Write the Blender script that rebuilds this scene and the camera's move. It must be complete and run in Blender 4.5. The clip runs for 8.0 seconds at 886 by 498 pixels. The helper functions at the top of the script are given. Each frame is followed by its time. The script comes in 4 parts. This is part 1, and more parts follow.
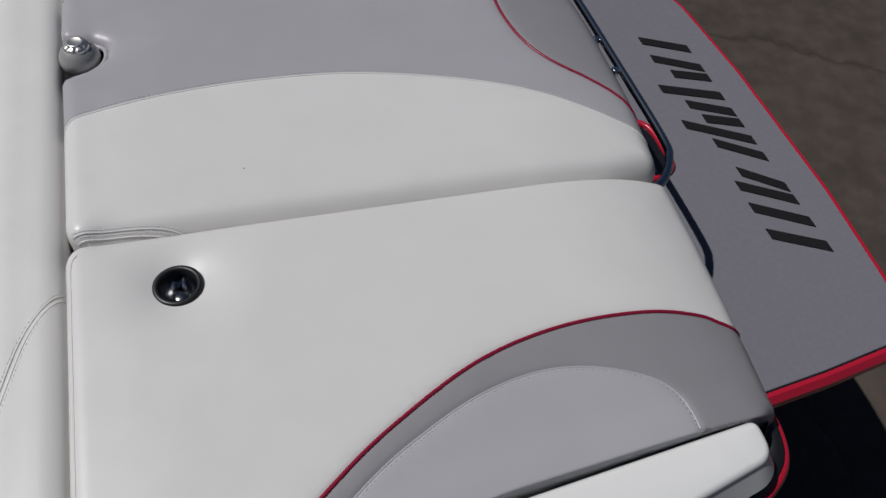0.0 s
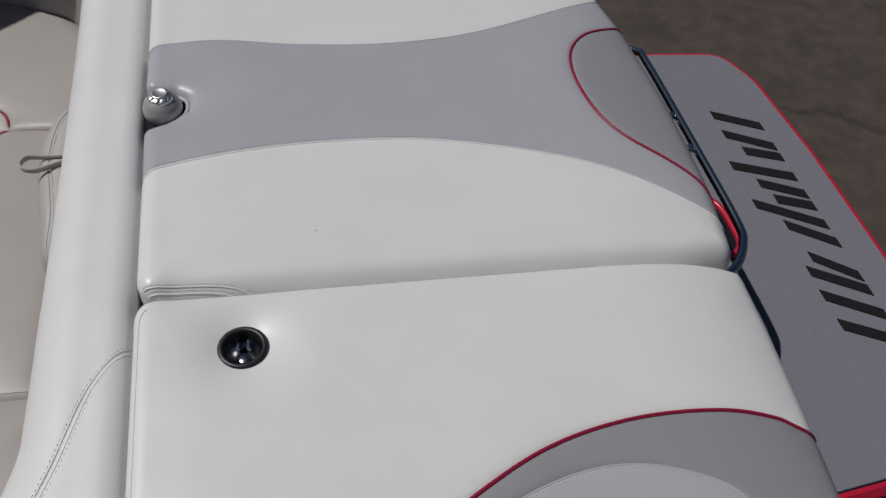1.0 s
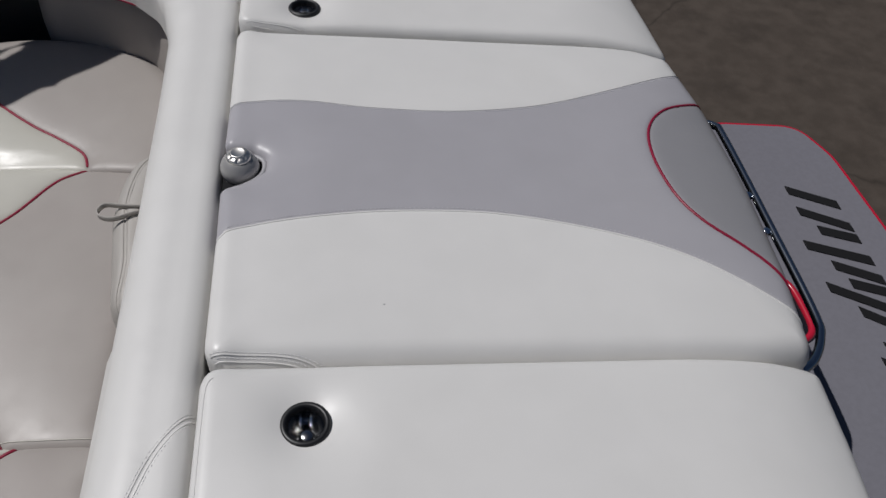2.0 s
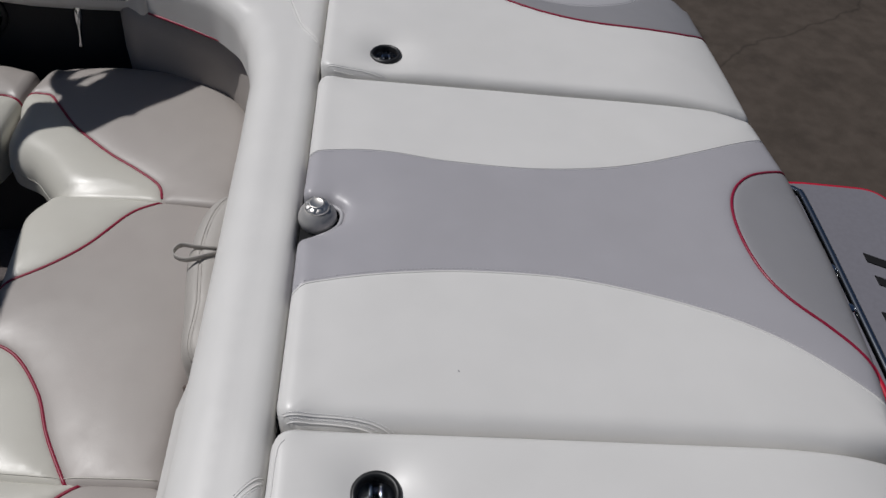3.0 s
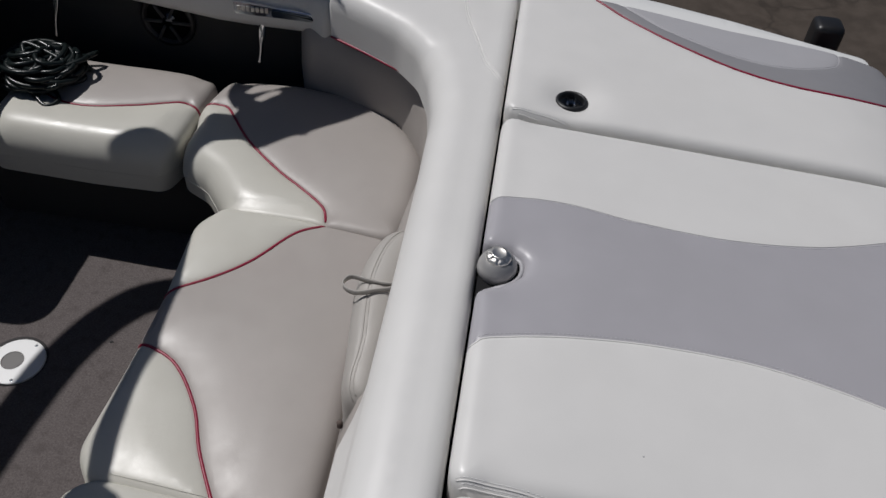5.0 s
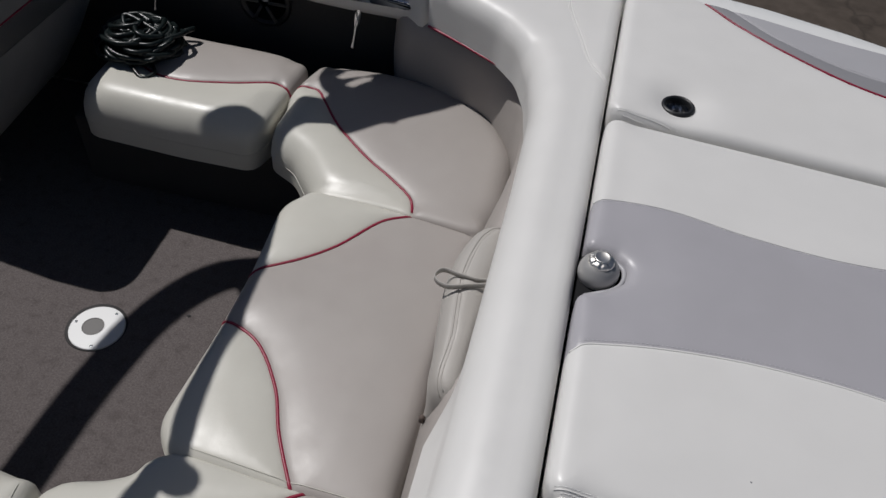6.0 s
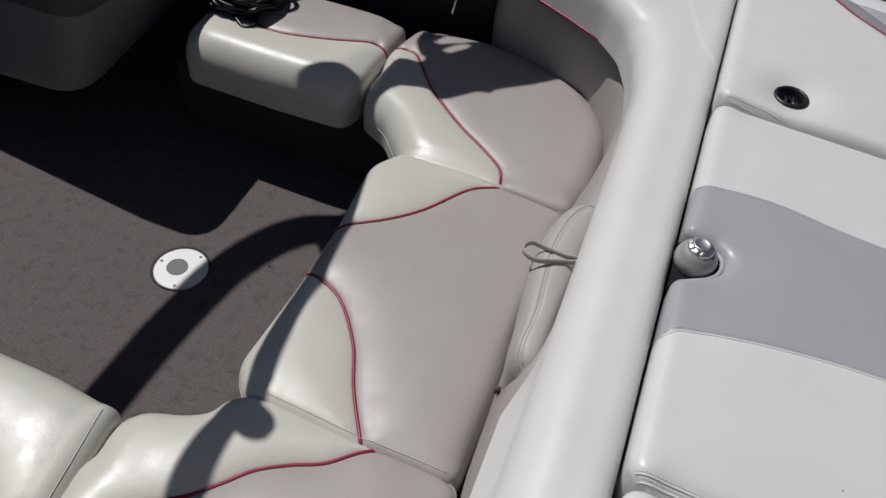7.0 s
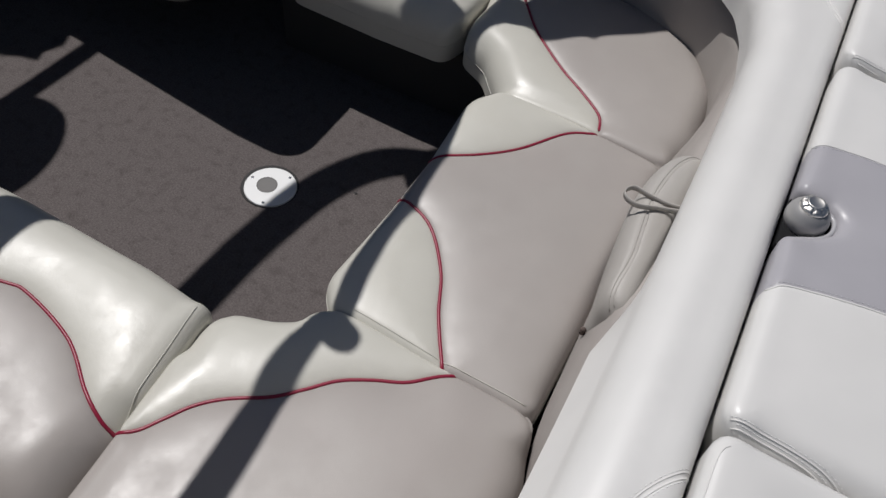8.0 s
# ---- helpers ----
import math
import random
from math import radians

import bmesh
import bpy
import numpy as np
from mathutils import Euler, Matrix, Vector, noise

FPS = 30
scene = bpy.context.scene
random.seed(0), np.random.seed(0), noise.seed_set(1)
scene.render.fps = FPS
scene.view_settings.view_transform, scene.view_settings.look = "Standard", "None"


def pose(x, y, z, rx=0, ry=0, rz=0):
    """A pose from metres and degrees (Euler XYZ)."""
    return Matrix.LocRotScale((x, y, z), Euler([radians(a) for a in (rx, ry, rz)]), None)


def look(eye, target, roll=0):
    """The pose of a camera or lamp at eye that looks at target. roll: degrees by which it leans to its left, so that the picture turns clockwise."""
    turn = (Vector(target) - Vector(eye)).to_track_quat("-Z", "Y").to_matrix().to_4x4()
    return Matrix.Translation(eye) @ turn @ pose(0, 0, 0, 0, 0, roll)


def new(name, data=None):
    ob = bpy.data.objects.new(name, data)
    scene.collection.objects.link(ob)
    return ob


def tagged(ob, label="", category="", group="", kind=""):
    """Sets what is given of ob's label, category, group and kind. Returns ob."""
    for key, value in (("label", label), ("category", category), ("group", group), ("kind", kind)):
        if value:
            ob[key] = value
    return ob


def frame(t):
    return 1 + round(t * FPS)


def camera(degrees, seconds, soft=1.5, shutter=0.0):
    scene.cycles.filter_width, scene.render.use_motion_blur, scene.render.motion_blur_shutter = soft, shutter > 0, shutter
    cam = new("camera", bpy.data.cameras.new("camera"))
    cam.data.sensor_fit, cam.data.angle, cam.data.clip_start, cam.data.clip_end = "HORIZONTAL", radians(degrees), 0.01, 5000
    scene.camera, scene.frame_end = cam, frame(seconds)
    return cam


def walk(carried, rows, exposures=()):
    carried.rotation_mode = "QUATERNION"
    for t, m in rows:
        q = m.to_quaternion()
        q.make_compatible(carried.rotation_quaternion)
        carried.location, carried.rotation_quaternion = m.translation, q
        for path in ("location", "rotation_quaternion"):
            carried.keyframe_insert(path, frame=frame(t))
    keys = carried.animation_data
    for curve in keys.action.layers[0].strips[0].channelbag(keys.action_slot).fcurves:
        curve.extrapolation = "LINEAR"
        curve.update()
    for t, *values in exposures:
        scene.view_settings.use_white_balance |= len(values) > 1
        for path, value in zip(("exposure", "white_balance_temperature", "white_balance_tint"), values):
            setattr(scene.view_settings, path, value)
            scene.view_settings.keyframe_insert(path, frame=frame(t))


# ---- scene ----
U = 0.925  # metres in one unit of the plan below
cam = camera(57.7, 8.0)
PATH = [
    (0, (0.321, -1.587, 2.137), (0.754, -0.455, 0.546), 5.8),
    (0.5, (0.302, -1.548, 2.141), (0.698, -0.365, 0.577), 6.0),
    (1, (0.284, -1.51, 2.149), (0.631, -0.27, 0.62), 5.7),
    (1.5, (0.271, -1.464, 2.164), (0.562, -0.177, 0.661), 5.4),
    (3, (0.178, -1.319, 2.224), (0.31, 0.042, 0.764), 5.3),
    (3.5, (0.141, -1.289, 2.218), (0.211, 0.095, 0.777), 4.9),
    (4, (0.093, -1.263, 2.215), (0.103, 0.133, 0.782), 4.8),
    (4.5, (0.05, -1.239, 2.211), (-0.01, 0.159, 0.781), 4.5),
    (6, (-0.116, -1.218, 2.156), (-0.357, 0.149, 0.715), 5.2),
    (6.5, (-0.148, -1.222, 2.138), (-0.457, 0.11, 0.678), 5.7),
    (7, (-0.174, -1.239, 2.122), (-0.548, 0.044, 0.634), 6.1),
    (7.5, (-0.206, -1.276, 2.098), (-0.631, -0.049, 0.577), 6.9),
    (8, (-0.234, -1.32, 2.07), (-0.699, -0.162, 0.507), 7.7),
]
walk(cam, [(t, look(Vector(eye) * U, Vector(target) * U, roll)) for t, eye, target, roll in PATH],
     [(0, -0.145, 6450, 10), (3.5, -0.12, 6450, 10), (6, -0.065, 6480, 10), (8, 0.10, 6500, 10)])

# ---- light: clear midday sun from ahead and to starboard ----
SUN = Vector((-0.54, 0.21, 1.0)).normalized()
world = bpy.data.worlds.new("sky")
scene.world = world
world.use_nodes = True
sky = world.node_tree.nodes.new("ShaderNodeTexSky")
sky.sky_type, sky.sun_disc = "NISHITA", False
sky.ozone_density = 3.0
sky.sun_elevation, sky.sun_rotation = math.asin(SUN.z), math.atan2(SUN.x, SUN.y)
tint = world.node_tree.nodes.new("ShaderNodeMixRGB")
tint.blend_type, tint.inputs[0].default_value, tint.inputs[2].default_value = "MULTIPLY", 1.0, (0.90, 0.99, 1.13, 1)
world.node_tree.links.new(sky.outputs[0], tint.inputs[1])
world.node_tree.links.new(tint.outputs[0], world.node_tree.nodes["Background"].inputs[0])
world.node_tree.nodes["Background"].inputs[1].default_value = 0.0195
sun_data = bpy.data.lights.new("sun", "SUN")
sun_data.energy, sun_data.angle, sun_data.color = 3.17, radians(0.53), (1.003, 0.981, 0.970)
new("sun", sun_data).matrix_world = look(SUN * 20, (0, 0, 0))


# ---- materials ----
def material(name, color, rough=0.5, metal=0.0, coat=0.0, spec=0.5):
    m = bpy.data.materials.new(name)
    m.use_nodes = True
    b = m.node_tree.nodes["Principled BSDF"]
    b.inputs["Base Color"].default_value = (*color, 1)
    b.inputs["Roughness"].default_value, b.inputs["Metallic"].default_value = rough, metal
    b.inputs["Coat Weight"].default_value, b.inputs["Specular IOR Level"].default_value = coat, spec
    return m


def node(m, kind, **values):
    n = m.node_tree.nodes.new(kind)
    for key, value in values.items():
        n.inputs[key.replace("_", " ")].default_value = value
    return n


def wire(m, a, out, b, into):
    m.node_tree.links.new(a.outputs[out], b.inputs[into])


def place(m):
    return node(m, "ShaderNodeNewGeometry")


def mottled(m, low, high, scale, detail=4.0, start=0.35, stop=0.65, target="Base Color"):
    """Noise between two colours (or two values) on one input of the surface."""
    g, n, r = place(m), node(m, "ShaderNodeTexNoise", Scale=scale, Detail=detail), node(m, "ShaderNodeValToRGB")
    r.color_ramp.elements[0].position, r.color_ramp.elements[1].position = start, stop
    r.color_ramp.elements[0].color, r.color_ramp.elements[1].color = (*low, 1), (*high, 1)
    wire(m, g, "Position", n, "Vector"), wire(m, n, "Fac", r, "Fac")
    wire(m, r, "Color", m.node_tree.nodes["Principled BSDF"], target)
    return r


def wander(m, scale, reach_):
    """The place on the surface, shifted about by noise."""
    g, w = place(m), node(m, "ShaderNodeTexNoise", Scale=scale, Detail=5.0)
    a, k = m.node_tree.nodes.new("ShaderNodeVectorMath"), m.node_tree.nodes.new("ShaderNodeVectorMath")
    k.operation, k.inputs[3].default_value = "SCALE", reach_
    wire(m, g, "Position", w, "Vector"), wire(m, w, "Color", k, 0), wire(m, g, "Position", a, 0), wire(m, k, 0, a, 1)
    return a


def relief(m, layers):
    """Bump from layers of (texture, scale, strength, distance)."""
    g, last = place(m), None
    for kind, scale, strength, distance in layers:
        t = node(m, "ShaderNodeTexNoise" if kind == "noise" else "ShaderNodeTexVoronoi", Scale=scale)
        b = node(m, "ShaderNodeBump", Strength=strength, Distance=distance)
        if kind == "crackle":
            t.feature = "DISTANCE_TO_EDGE"
            wire(m, wander(m, scale * 0.5, 0.55 / scale), 0, t, "Vector")
            r = node(m, "ShaderNodeValToRGB")
            r.color_ramp.elements[1].position = 0.10
            wire(m, t, "Distance", r, "Fac"), wire(m, r, "Color", b, "Height")
        else:
            wire(m, g, "Position", t, "Vector")
            wire(m, t, "Fac" if kind == "noise" else "Distance", b, "Height")
        if last:
            wire(m, last, "Normal", b, "Normal")
        last = b
    wire(m, last, "Normal", m.node_tree.nodes["Principled BSDF"], "Normal")


def soiled(m, low, high, soil, amount=0.35):
    """A fine two-tone grain with broad, faint patches of grime over it."""
    r = mottled(m, low, high, 9.0, 6.0)
    g, n, k = place(m), node(m, "ShaderNodeTexNoise", Scale=3.1, Detail=7.0, Roughness=0.6), node(m, "ShaderNodeValToRGB")
    k.color_ramp.elements[0].position, k.color_ramp.elements[1].position = 0.5, 0.78
    k.color_ramp.elements[0].color, k.color_ramp.elements[1].color = (0, 0, 0, 1), (amount, amount, amount, 1)
    x = m.node_tree.nodes.new("ShaderNodeMixRGB")
    x.inputs[2].default_value = (*soil, 1)
    wire(m, g, "Position", n, "Vector"), wire(m, n, "Fac", k, "Fac"), wire(m, k, "Color", x, 0), wire(m, r, "Color", x, 1)
    wire(m, x, 0, m.node_tree.nodes["Principled BSDF"], "Base Color")


def vinyl(name, color, soil, rough=0.36, amount=0.3, crease=1.0, crackle=0.0):
    m = material(name, color, rough)
    soiled(m, [c * 0.985 for c in color], [min(1, c * 1.012) for c in color], soil, amount)
    mottled(m, [rough - 0.05] * 3, [rough + 0.06] * 3, 15.0, 6.0, target="Roughness")
    layers = [("noise", 9, 0.05 * crease, 0.003), ("noise", 48, 0.05 * crease, 0.0015), ("voronoi", 700, 0.10, 0.0005)]
    relief(m, layers + ([("crackle", 55, crackle, 0.0009), ("crackle", 130, crackle * 0.7, 0.0005)] if crackle else []))
    return m


WHITE = vinyl("white_vinyl", (0.66, 0.65, 0.63), (0.58, 0.55, 0.48), 0.40, amount=0.08, crease=0.5)
GREY = vinyl("grey_vinyl", (0.378, 0.368, 0.389), (0.32, 0.31, 0.32))
INSET = vinyl("inset_grey_vinyl", (0.258, 0.254, 0.265), (0.235, 0.228, 0.23))
PALE = vinyl("pale_grey_vinyl", (0.395, 0.39, 0.405), (0.35, 0.342, 0.35))
CREAM = vinyl("cream_vinyl", (0.527, 0.514, 0.461), (0.43, 0.40, 0.337), 0.37, crease=2.2, crackle=0.05)
TAUPE = vinyl("taupe_vinyl", (0.347, 0.319, 0.298), (0.318, 0.270, 0.254), 0.42, crease=1.6, crackle=0.03)
PALETAUPE = vinyl("pale_taupe_vinyl", (0.375, 0.355, 0.330), (0.32, 0.29, 0.26), 0.52)
CHARCOAL = vinyl("charcoal_vinyl", (0.075, 0.074, 0.076), (0.06, 0.058, 0.056), 0.44)
SHELL = vinyl("dark_grey_vinyl", (0.190, 0.187, 0.184), (0.15, 0.145, 0.14), 0.44)
SPOKE = material("dull_grey_plastic", (0.05, 0.05, 0.05), 0.5)
for m in (CREAM, TAUPE, PALETAUPE):
    m.node_tree.nodes["Principled BSDF"].inputs["Specular IOR Level"].default_value = 0.42
THREAD = material("pale_thread", (0.74, 0.73, 0.72), 0.7)
GREYTHREAD = material("grey_thread", (0.50, 0.49, 0.51), 0.7)
RED = material("red_piping", (0.23, 0.006, 0.032), 0.4)
GEL = material("white_gelcoat", (0.78, 0.78, 0.76), 0.12, coat=0.6)
BLACKGEL = material("black_gelcoat", (0.012, 0.012, 0.014), 0.15, coat=0.6)
REDGEL = material("red_trim", (0.43, 0.010, 0.032), 0.3, coat=0.3)
BLACK = material("black_plastic", (0.012, 0.012, 0.013), 0.42)
INK = material("black_inlay", (0.010, 0.010, 0.011), 0.85, spec=0.2)
LINER = material("dark_liner", (0.035, 0.033, 0.033), 0.85)
CHROME = material("chrome", (0.75, 0.76, 0.78), 0.08, 1.0)
DARKCHROME = material("dark_chrome", (0.10, 0.11, 0.13), 0.10, 1.0)
STEEL = material("dark_polished_steel", (0.42, 0.45, 0.48), 0.2, 1.0)
BOWL = material("smoked_chrome", (0.34, 0.34, 0.34), 0.2, 1.0)
CAPMETAL = material("brushed_chrome", (0.80, 0.77, 0.72), 0.40, 1.0)
SATIN = material("satin_metal", (0.56, 0.54, 0.51), 0.40, 1.0)
PEARL = material("satin_grey_paint", (0.40, 0.39, 0.38), 0.36, 0.35)
PLATE = material("white_plate", (0.80, 0.80, 0.79), 0.3)
PAD = material("grey_foam_mat", (0.155, 0.155, 0.175), 0.75)
mottled(PAD, (0.152, 0.149, 0.170), (0.163, 0.160, 0.183), 70.0)
relief(PAD, [("noise", 500, 0.25, 0.001)])
CARPET = material("grey_carpet", (0.16, 0.14, 0.135), 0.95, spec=0.1)
soiled(CARPET, (0.087, 0.075, 0.073), (0.152, 0.134, 0.130), (0.058, 0.049, 0.047), 0.6)
CARPET.node_tree.nodes["Noise Texture"].inputs["Scale"].default_value = 170.0
CARPET.node_tree.nodes["Noise Texture"].inputs["Roughness"].default_value = 0.7
CARPET.node_tree.nodes["Noise Texture.001"].inputs["Scale"].default_value = 27.0
relief(CARPET, [("noise", 22, 0.22, 0.006), ("noise", 420, 0.7, 0.0015)])
GROUND = material("brown_concrete", (0.12, 0.10, 0.08), 0.9, spec=0.2)
soiled(GROUND, (0.060, 0.048, 0.039), (0.077, 0.062, 0.051), (0.036, 0.029, 0.024), 0.7)
def cracked(m, scale, wide, color):
    """Thin wandering cracks over what already colours the surface."""
    b = m.node_tree.nodes["Principled BSDF"]
    below = b.inputs["Base Color"].links[0].from_node
    g, w, v, r = place(m), node(m, "ShaderNodeTexNoise", Scale=scale * 2.3, Detail=5.0), node(m, "ShaderNodeTexVoronoi", Scale=scale), node(m, "ShaderNodeValToRGB")
    v.feature = "DISTANCE_TO_EDGE"
    a = m.node_tree.nodes.new("ShaderNodeVectorMath")
    k = m.node_tree.nodes.new("ShaderNodeVectorMath")
    k.operation, k.inputs[3].default_value = "SCALE", 0.35 / scale
    r.color_ramp.elements[0].position, r.color_ramp.elements[1].position = 0.0, wide
    r.color_ramp.elements[0].color, r.color_ramp.elements[1].color = (0.5, 0.5, 0.5, 1), (0, 0, 0, 1)
    x = m.node_tree.nodes.new("ShaderNodeMixRGB")
    x.inputs[2].default_value = (*color, 1)
    wire(m, g, "Position", w, "Vector"), wire(m, w, "Color", k, 0), wire(m, g, "Position", a, 0), wire(m, k, 0, a, 1), wire(m, a, 0, v, "Vector")
    wire(m, v, "Distance", r, "Fac"), wire(m, r, "Color", x, 0), wire(m, below, 0, x, 1), wire(m, x, 0, b, "Base Color")


cracked(GROUND, 0.35, 0.006, (0.022, 0.018, 0.015))
relief(GROUND, [("noise", 6, 0.12, 0.02), ("noise", 120, 0.5, 0.004)])
ROPE = material("dark_rope", (0.006, 0.010, 0.010), 0.30, spec=0.35)


# ---- mesh tools (plan units in, metres out) ----
def spot(ob):
    p = Vector((0, 0, 0))
    while ob:
        p, ob = p + ob.location, ob.parent
    return p


def thing(name, at, label, category, group="", kind=""):
    ob = new(name)
    ob.location, ob.empty_display_size = Vector(at) * U, 0.05
    return tagged(ob, label, category, group, kind)


def part(name, verts, faces, mat, parent=None, label="", smooth=True):
    base = spot(parent)
    me = bpy.data.meshes.new(name)
    me.from_pydata([tuple(Vector(v) * U - base) for v in verts], [], faces)
    me.materials.append(mat)
    me.polygons.foreach_set("use_smooth", [smooth] * len(me.polygons))
    ob = new(name, me)
    ob.parent = parent
    return tagged(ob, label)


def structure(name, verts, faces, mat, label, smooth=False):
    return tagged(part(name, verts, faces, mat, None, label, smooth), kind="structure")


def spline(pts, n=10, closed=False):
    """Points along a smooth curve through pts."""
    p = [Vector(q) for q in pts]
    out, count = [], len(p)
    for i in range(count if closed else count - 1):
        get = (lambda k: p[k % count]) if closed else (lambda k: p[min(max(k, 0), count - 1)])
        a, b, c, d = get(i - 1), get(i), get(i + 1), get(i + 2)
        for j in range(n):
            t = j / n
            out.append(0.5 * (2 * b + (c - a) * t + (2 * a - 5 * b + 4 * c - d) * t * t + (3 * b - a - 3 * c + d) * t ** 3))
    if not closed:
        out.append(p[-1])
    return [tuple(q) for q in out]


def rounded(corners, n=7):
    """A closed outline from (x, y, radius) corners."""
    out, count = [], len(corners)
    for i, (x, y, r) in enumerate(corners):
        p, a, b = Vector((x, y)), Vector(corners[i - 1][:2]), Vector(corners[(i + 1) % count][:2])
        u, v = (a - p), (b - p)
        half = u.angle(v) / 2
        cut = min(r / max(math.tan(half), 1e-3), 0.48 * u.length, 0.48 * v.length)
        if cut < 1e-4 or half > 1.55:
            out.append((x, y))
            continue
        s, e = p + u.normalized() * cut, p + v.normalized() * cut
        for j in range(n + 1):
            t = j / n
            q = s * (1 - t) ** 2 + p * 2 * t * (1 - t) + e * t * t
            out.append((q.x, q.y))
    return out


def dense(poly, step, closed=True):
    out = []
    for a, b in zip(poly, poly[1:] + (poly[:1] if closed else [])):
        k = max(1, int(math.dist(a, b) / step))
        out += [tuple(a[i] + (b[i] - a[i]) * j / k for i in range(len(a))) for j in range(k)]
    return out if closed else out + [tuple(poly[-1])]


def mirror(poly):
    return [(p[0], -p[1], *p[2:]) for p in reversed(poly)]


def reach(xy, line, closed):
    """Distance of every point to a polyline."""
    a = np.array(line)
    b = np.roll(a, -1, 0) if closed else a[1:]
    a = a if closed else a[:-1]
    best = np.full(len(xy), 1e9)
    for p, q in zip(a, b):
        d = q - p
        t = np.clip(((xy - p) @ d) / max(d @ d, 1e-12), 0, 1)
        best = np.minimum(best, np.hypot(*(xy - p - t[:, None] * d).T))
    return best


def inside(xy, poly):
    x, y, hit = xy[:, 0], xy[:, 1], np.zeros(len(xy), bool)
    for (ax, ay), (bx, by) in zip(poly, poly[1:] + poly[:1]):
        if ay != by:
            hit ^= ((ay > y) != (by > y)) & (x < (bx - ax) * (y - ay) / (by - ay) + ax)
    return hit


class Padding:
    """The upper face of a padded piece: a plan outline, a height, a rolled edge, seams pulled in and dents."""

    def __init__(self, outline, top, roll, seams=(), dents=(), wave=0.002, tight=None, droop=0.0, puff=0.0, soft=False, firm=(), crown=(0.003, 0.0)):
        self.field, self.crown = None, crown
        self.soft, self.firm = soft, firm
        self.outline, self.top, self.roll, self.seams, self.dents, self.wave, self.tight, self.droop, self.puff = outline, top, roll, seams, dents, wave, tight, droop, puff

    def eased(self, xy):
        """Distance from the outline with its ridges rounded off, as foam rounds them."""
        cell = 0.008
        if self.field is None:
            o = np.array(self.outline)
            low, high = o.min(0) - 0.12, o.max(0) + 0.12
            gx, gy = np.meshgrid(np.arange(low[0], high[0], cell), np.arange(low[1], high[1], cell))
            flat = np.stack([gx.ravel(), gy.ravel()], 1)
            sharp = (reach(flat, self.outline, True) * np.where(inside(flat, list(self.outline)), 1, -1)).reshape(gx.shape)
            def blur(f, sigma):
                n = int(3 * sigma / cell)
                w = np.exp(-0.5 * (np.arange(-n, n + 1) * cell / sigma) ** 2)
                w /= w.sum()
                for axis in (0, 1):
                    side = [(n, n) if a == axis else (0, 0) for a in (0, 1)]
                    p = np.pad(f, side, mode="reflect", reflect_type="odd")
                    f = sum(w[i] * np.take(p, np.arange(i, i + f.shape[axis]), axis) for i in range(2 * n + 1))
                return f
            near, deep = blur(sharp, self.soft), blur(sharp, 0.036)
            k = np.clip(near / 0.06, 0, 1)
            self.field = (low, near + (deep - near) * k * k * (3 - 2 * k))
        low, f = self.field
        u = (xy - low) / cell
        i = np.clip(u.astype(int), 0, [f.shape[1] - 2, f.shape[0] - 2])
        a, b = (u - i).T
        x, y = i.T
        d = np.clip(f[y, x] * (1 - a) * (1 - b) + f[y, x + 1] * a * (1 - b) + f[y + 1, x] * (1 - a) * b + f[y + 1, x + 1] * a * b, 0, None)
        return np.minimum(d, 1.3 * reach(xy, self.outline, True))

    def height(self, xy):
        xy = np.atleast_2d(np.array(xy, float))
        x, y = xy.T
        z = np.full(len(xy), float(self.top[0])) + self.top[1] * x + self.top[2] * y
        d = self.eased(xy) if self.soft else np.clip(reach(xy, self.outline, True), 0, None)
        r = np.full(len(xy), float(self.roll))
        if self.tight:
            cx, cy, wide, share = self.tight
            r = r * (1 - share * np.exp(-((x - cx) ** 2 + (y - cy) ** 2) / wide ** 2))
        for line, share in self.firm:
            r = r * (1 - share * np.exp(-(reach(xy, line, False) / 0.06) ** 4))
        k = np.clip(1 - d / r, 0, 1)
        z -= r * (1 - np.sqrt(np.clip(1 - k ** 2.2, 0, 1)))
        z -= self.crown[0] * r / self.roll * np.exp(-d / (self.crown[1] or 2.0 * r))
        if self.puff:
            near = np.minimum(d, np.min([reach(xy, line, False) for line, *_ in self.seams], axis=0))
            z -= self.puff * np.exp(-near / 0.065)
        z -= self.droop * np.clip((x - 0.85) / 0.3, 0, None) ** 2.5
        for line, deep, wide in self.seams:
            z -= deep * np.exp(-np.abs(reach(xy, line, False)) / wide)
        for cx, cy, deep, wide in self.dents:
            z -= deep * np.exp(-((x - cx) ** 2 + (y - cy) ** 2) / wide ** 2)
        z += self.wave * np.array([noise.noise((a * 4.1, b * 4.1, 0.3)) for a, b in xy])
        return z


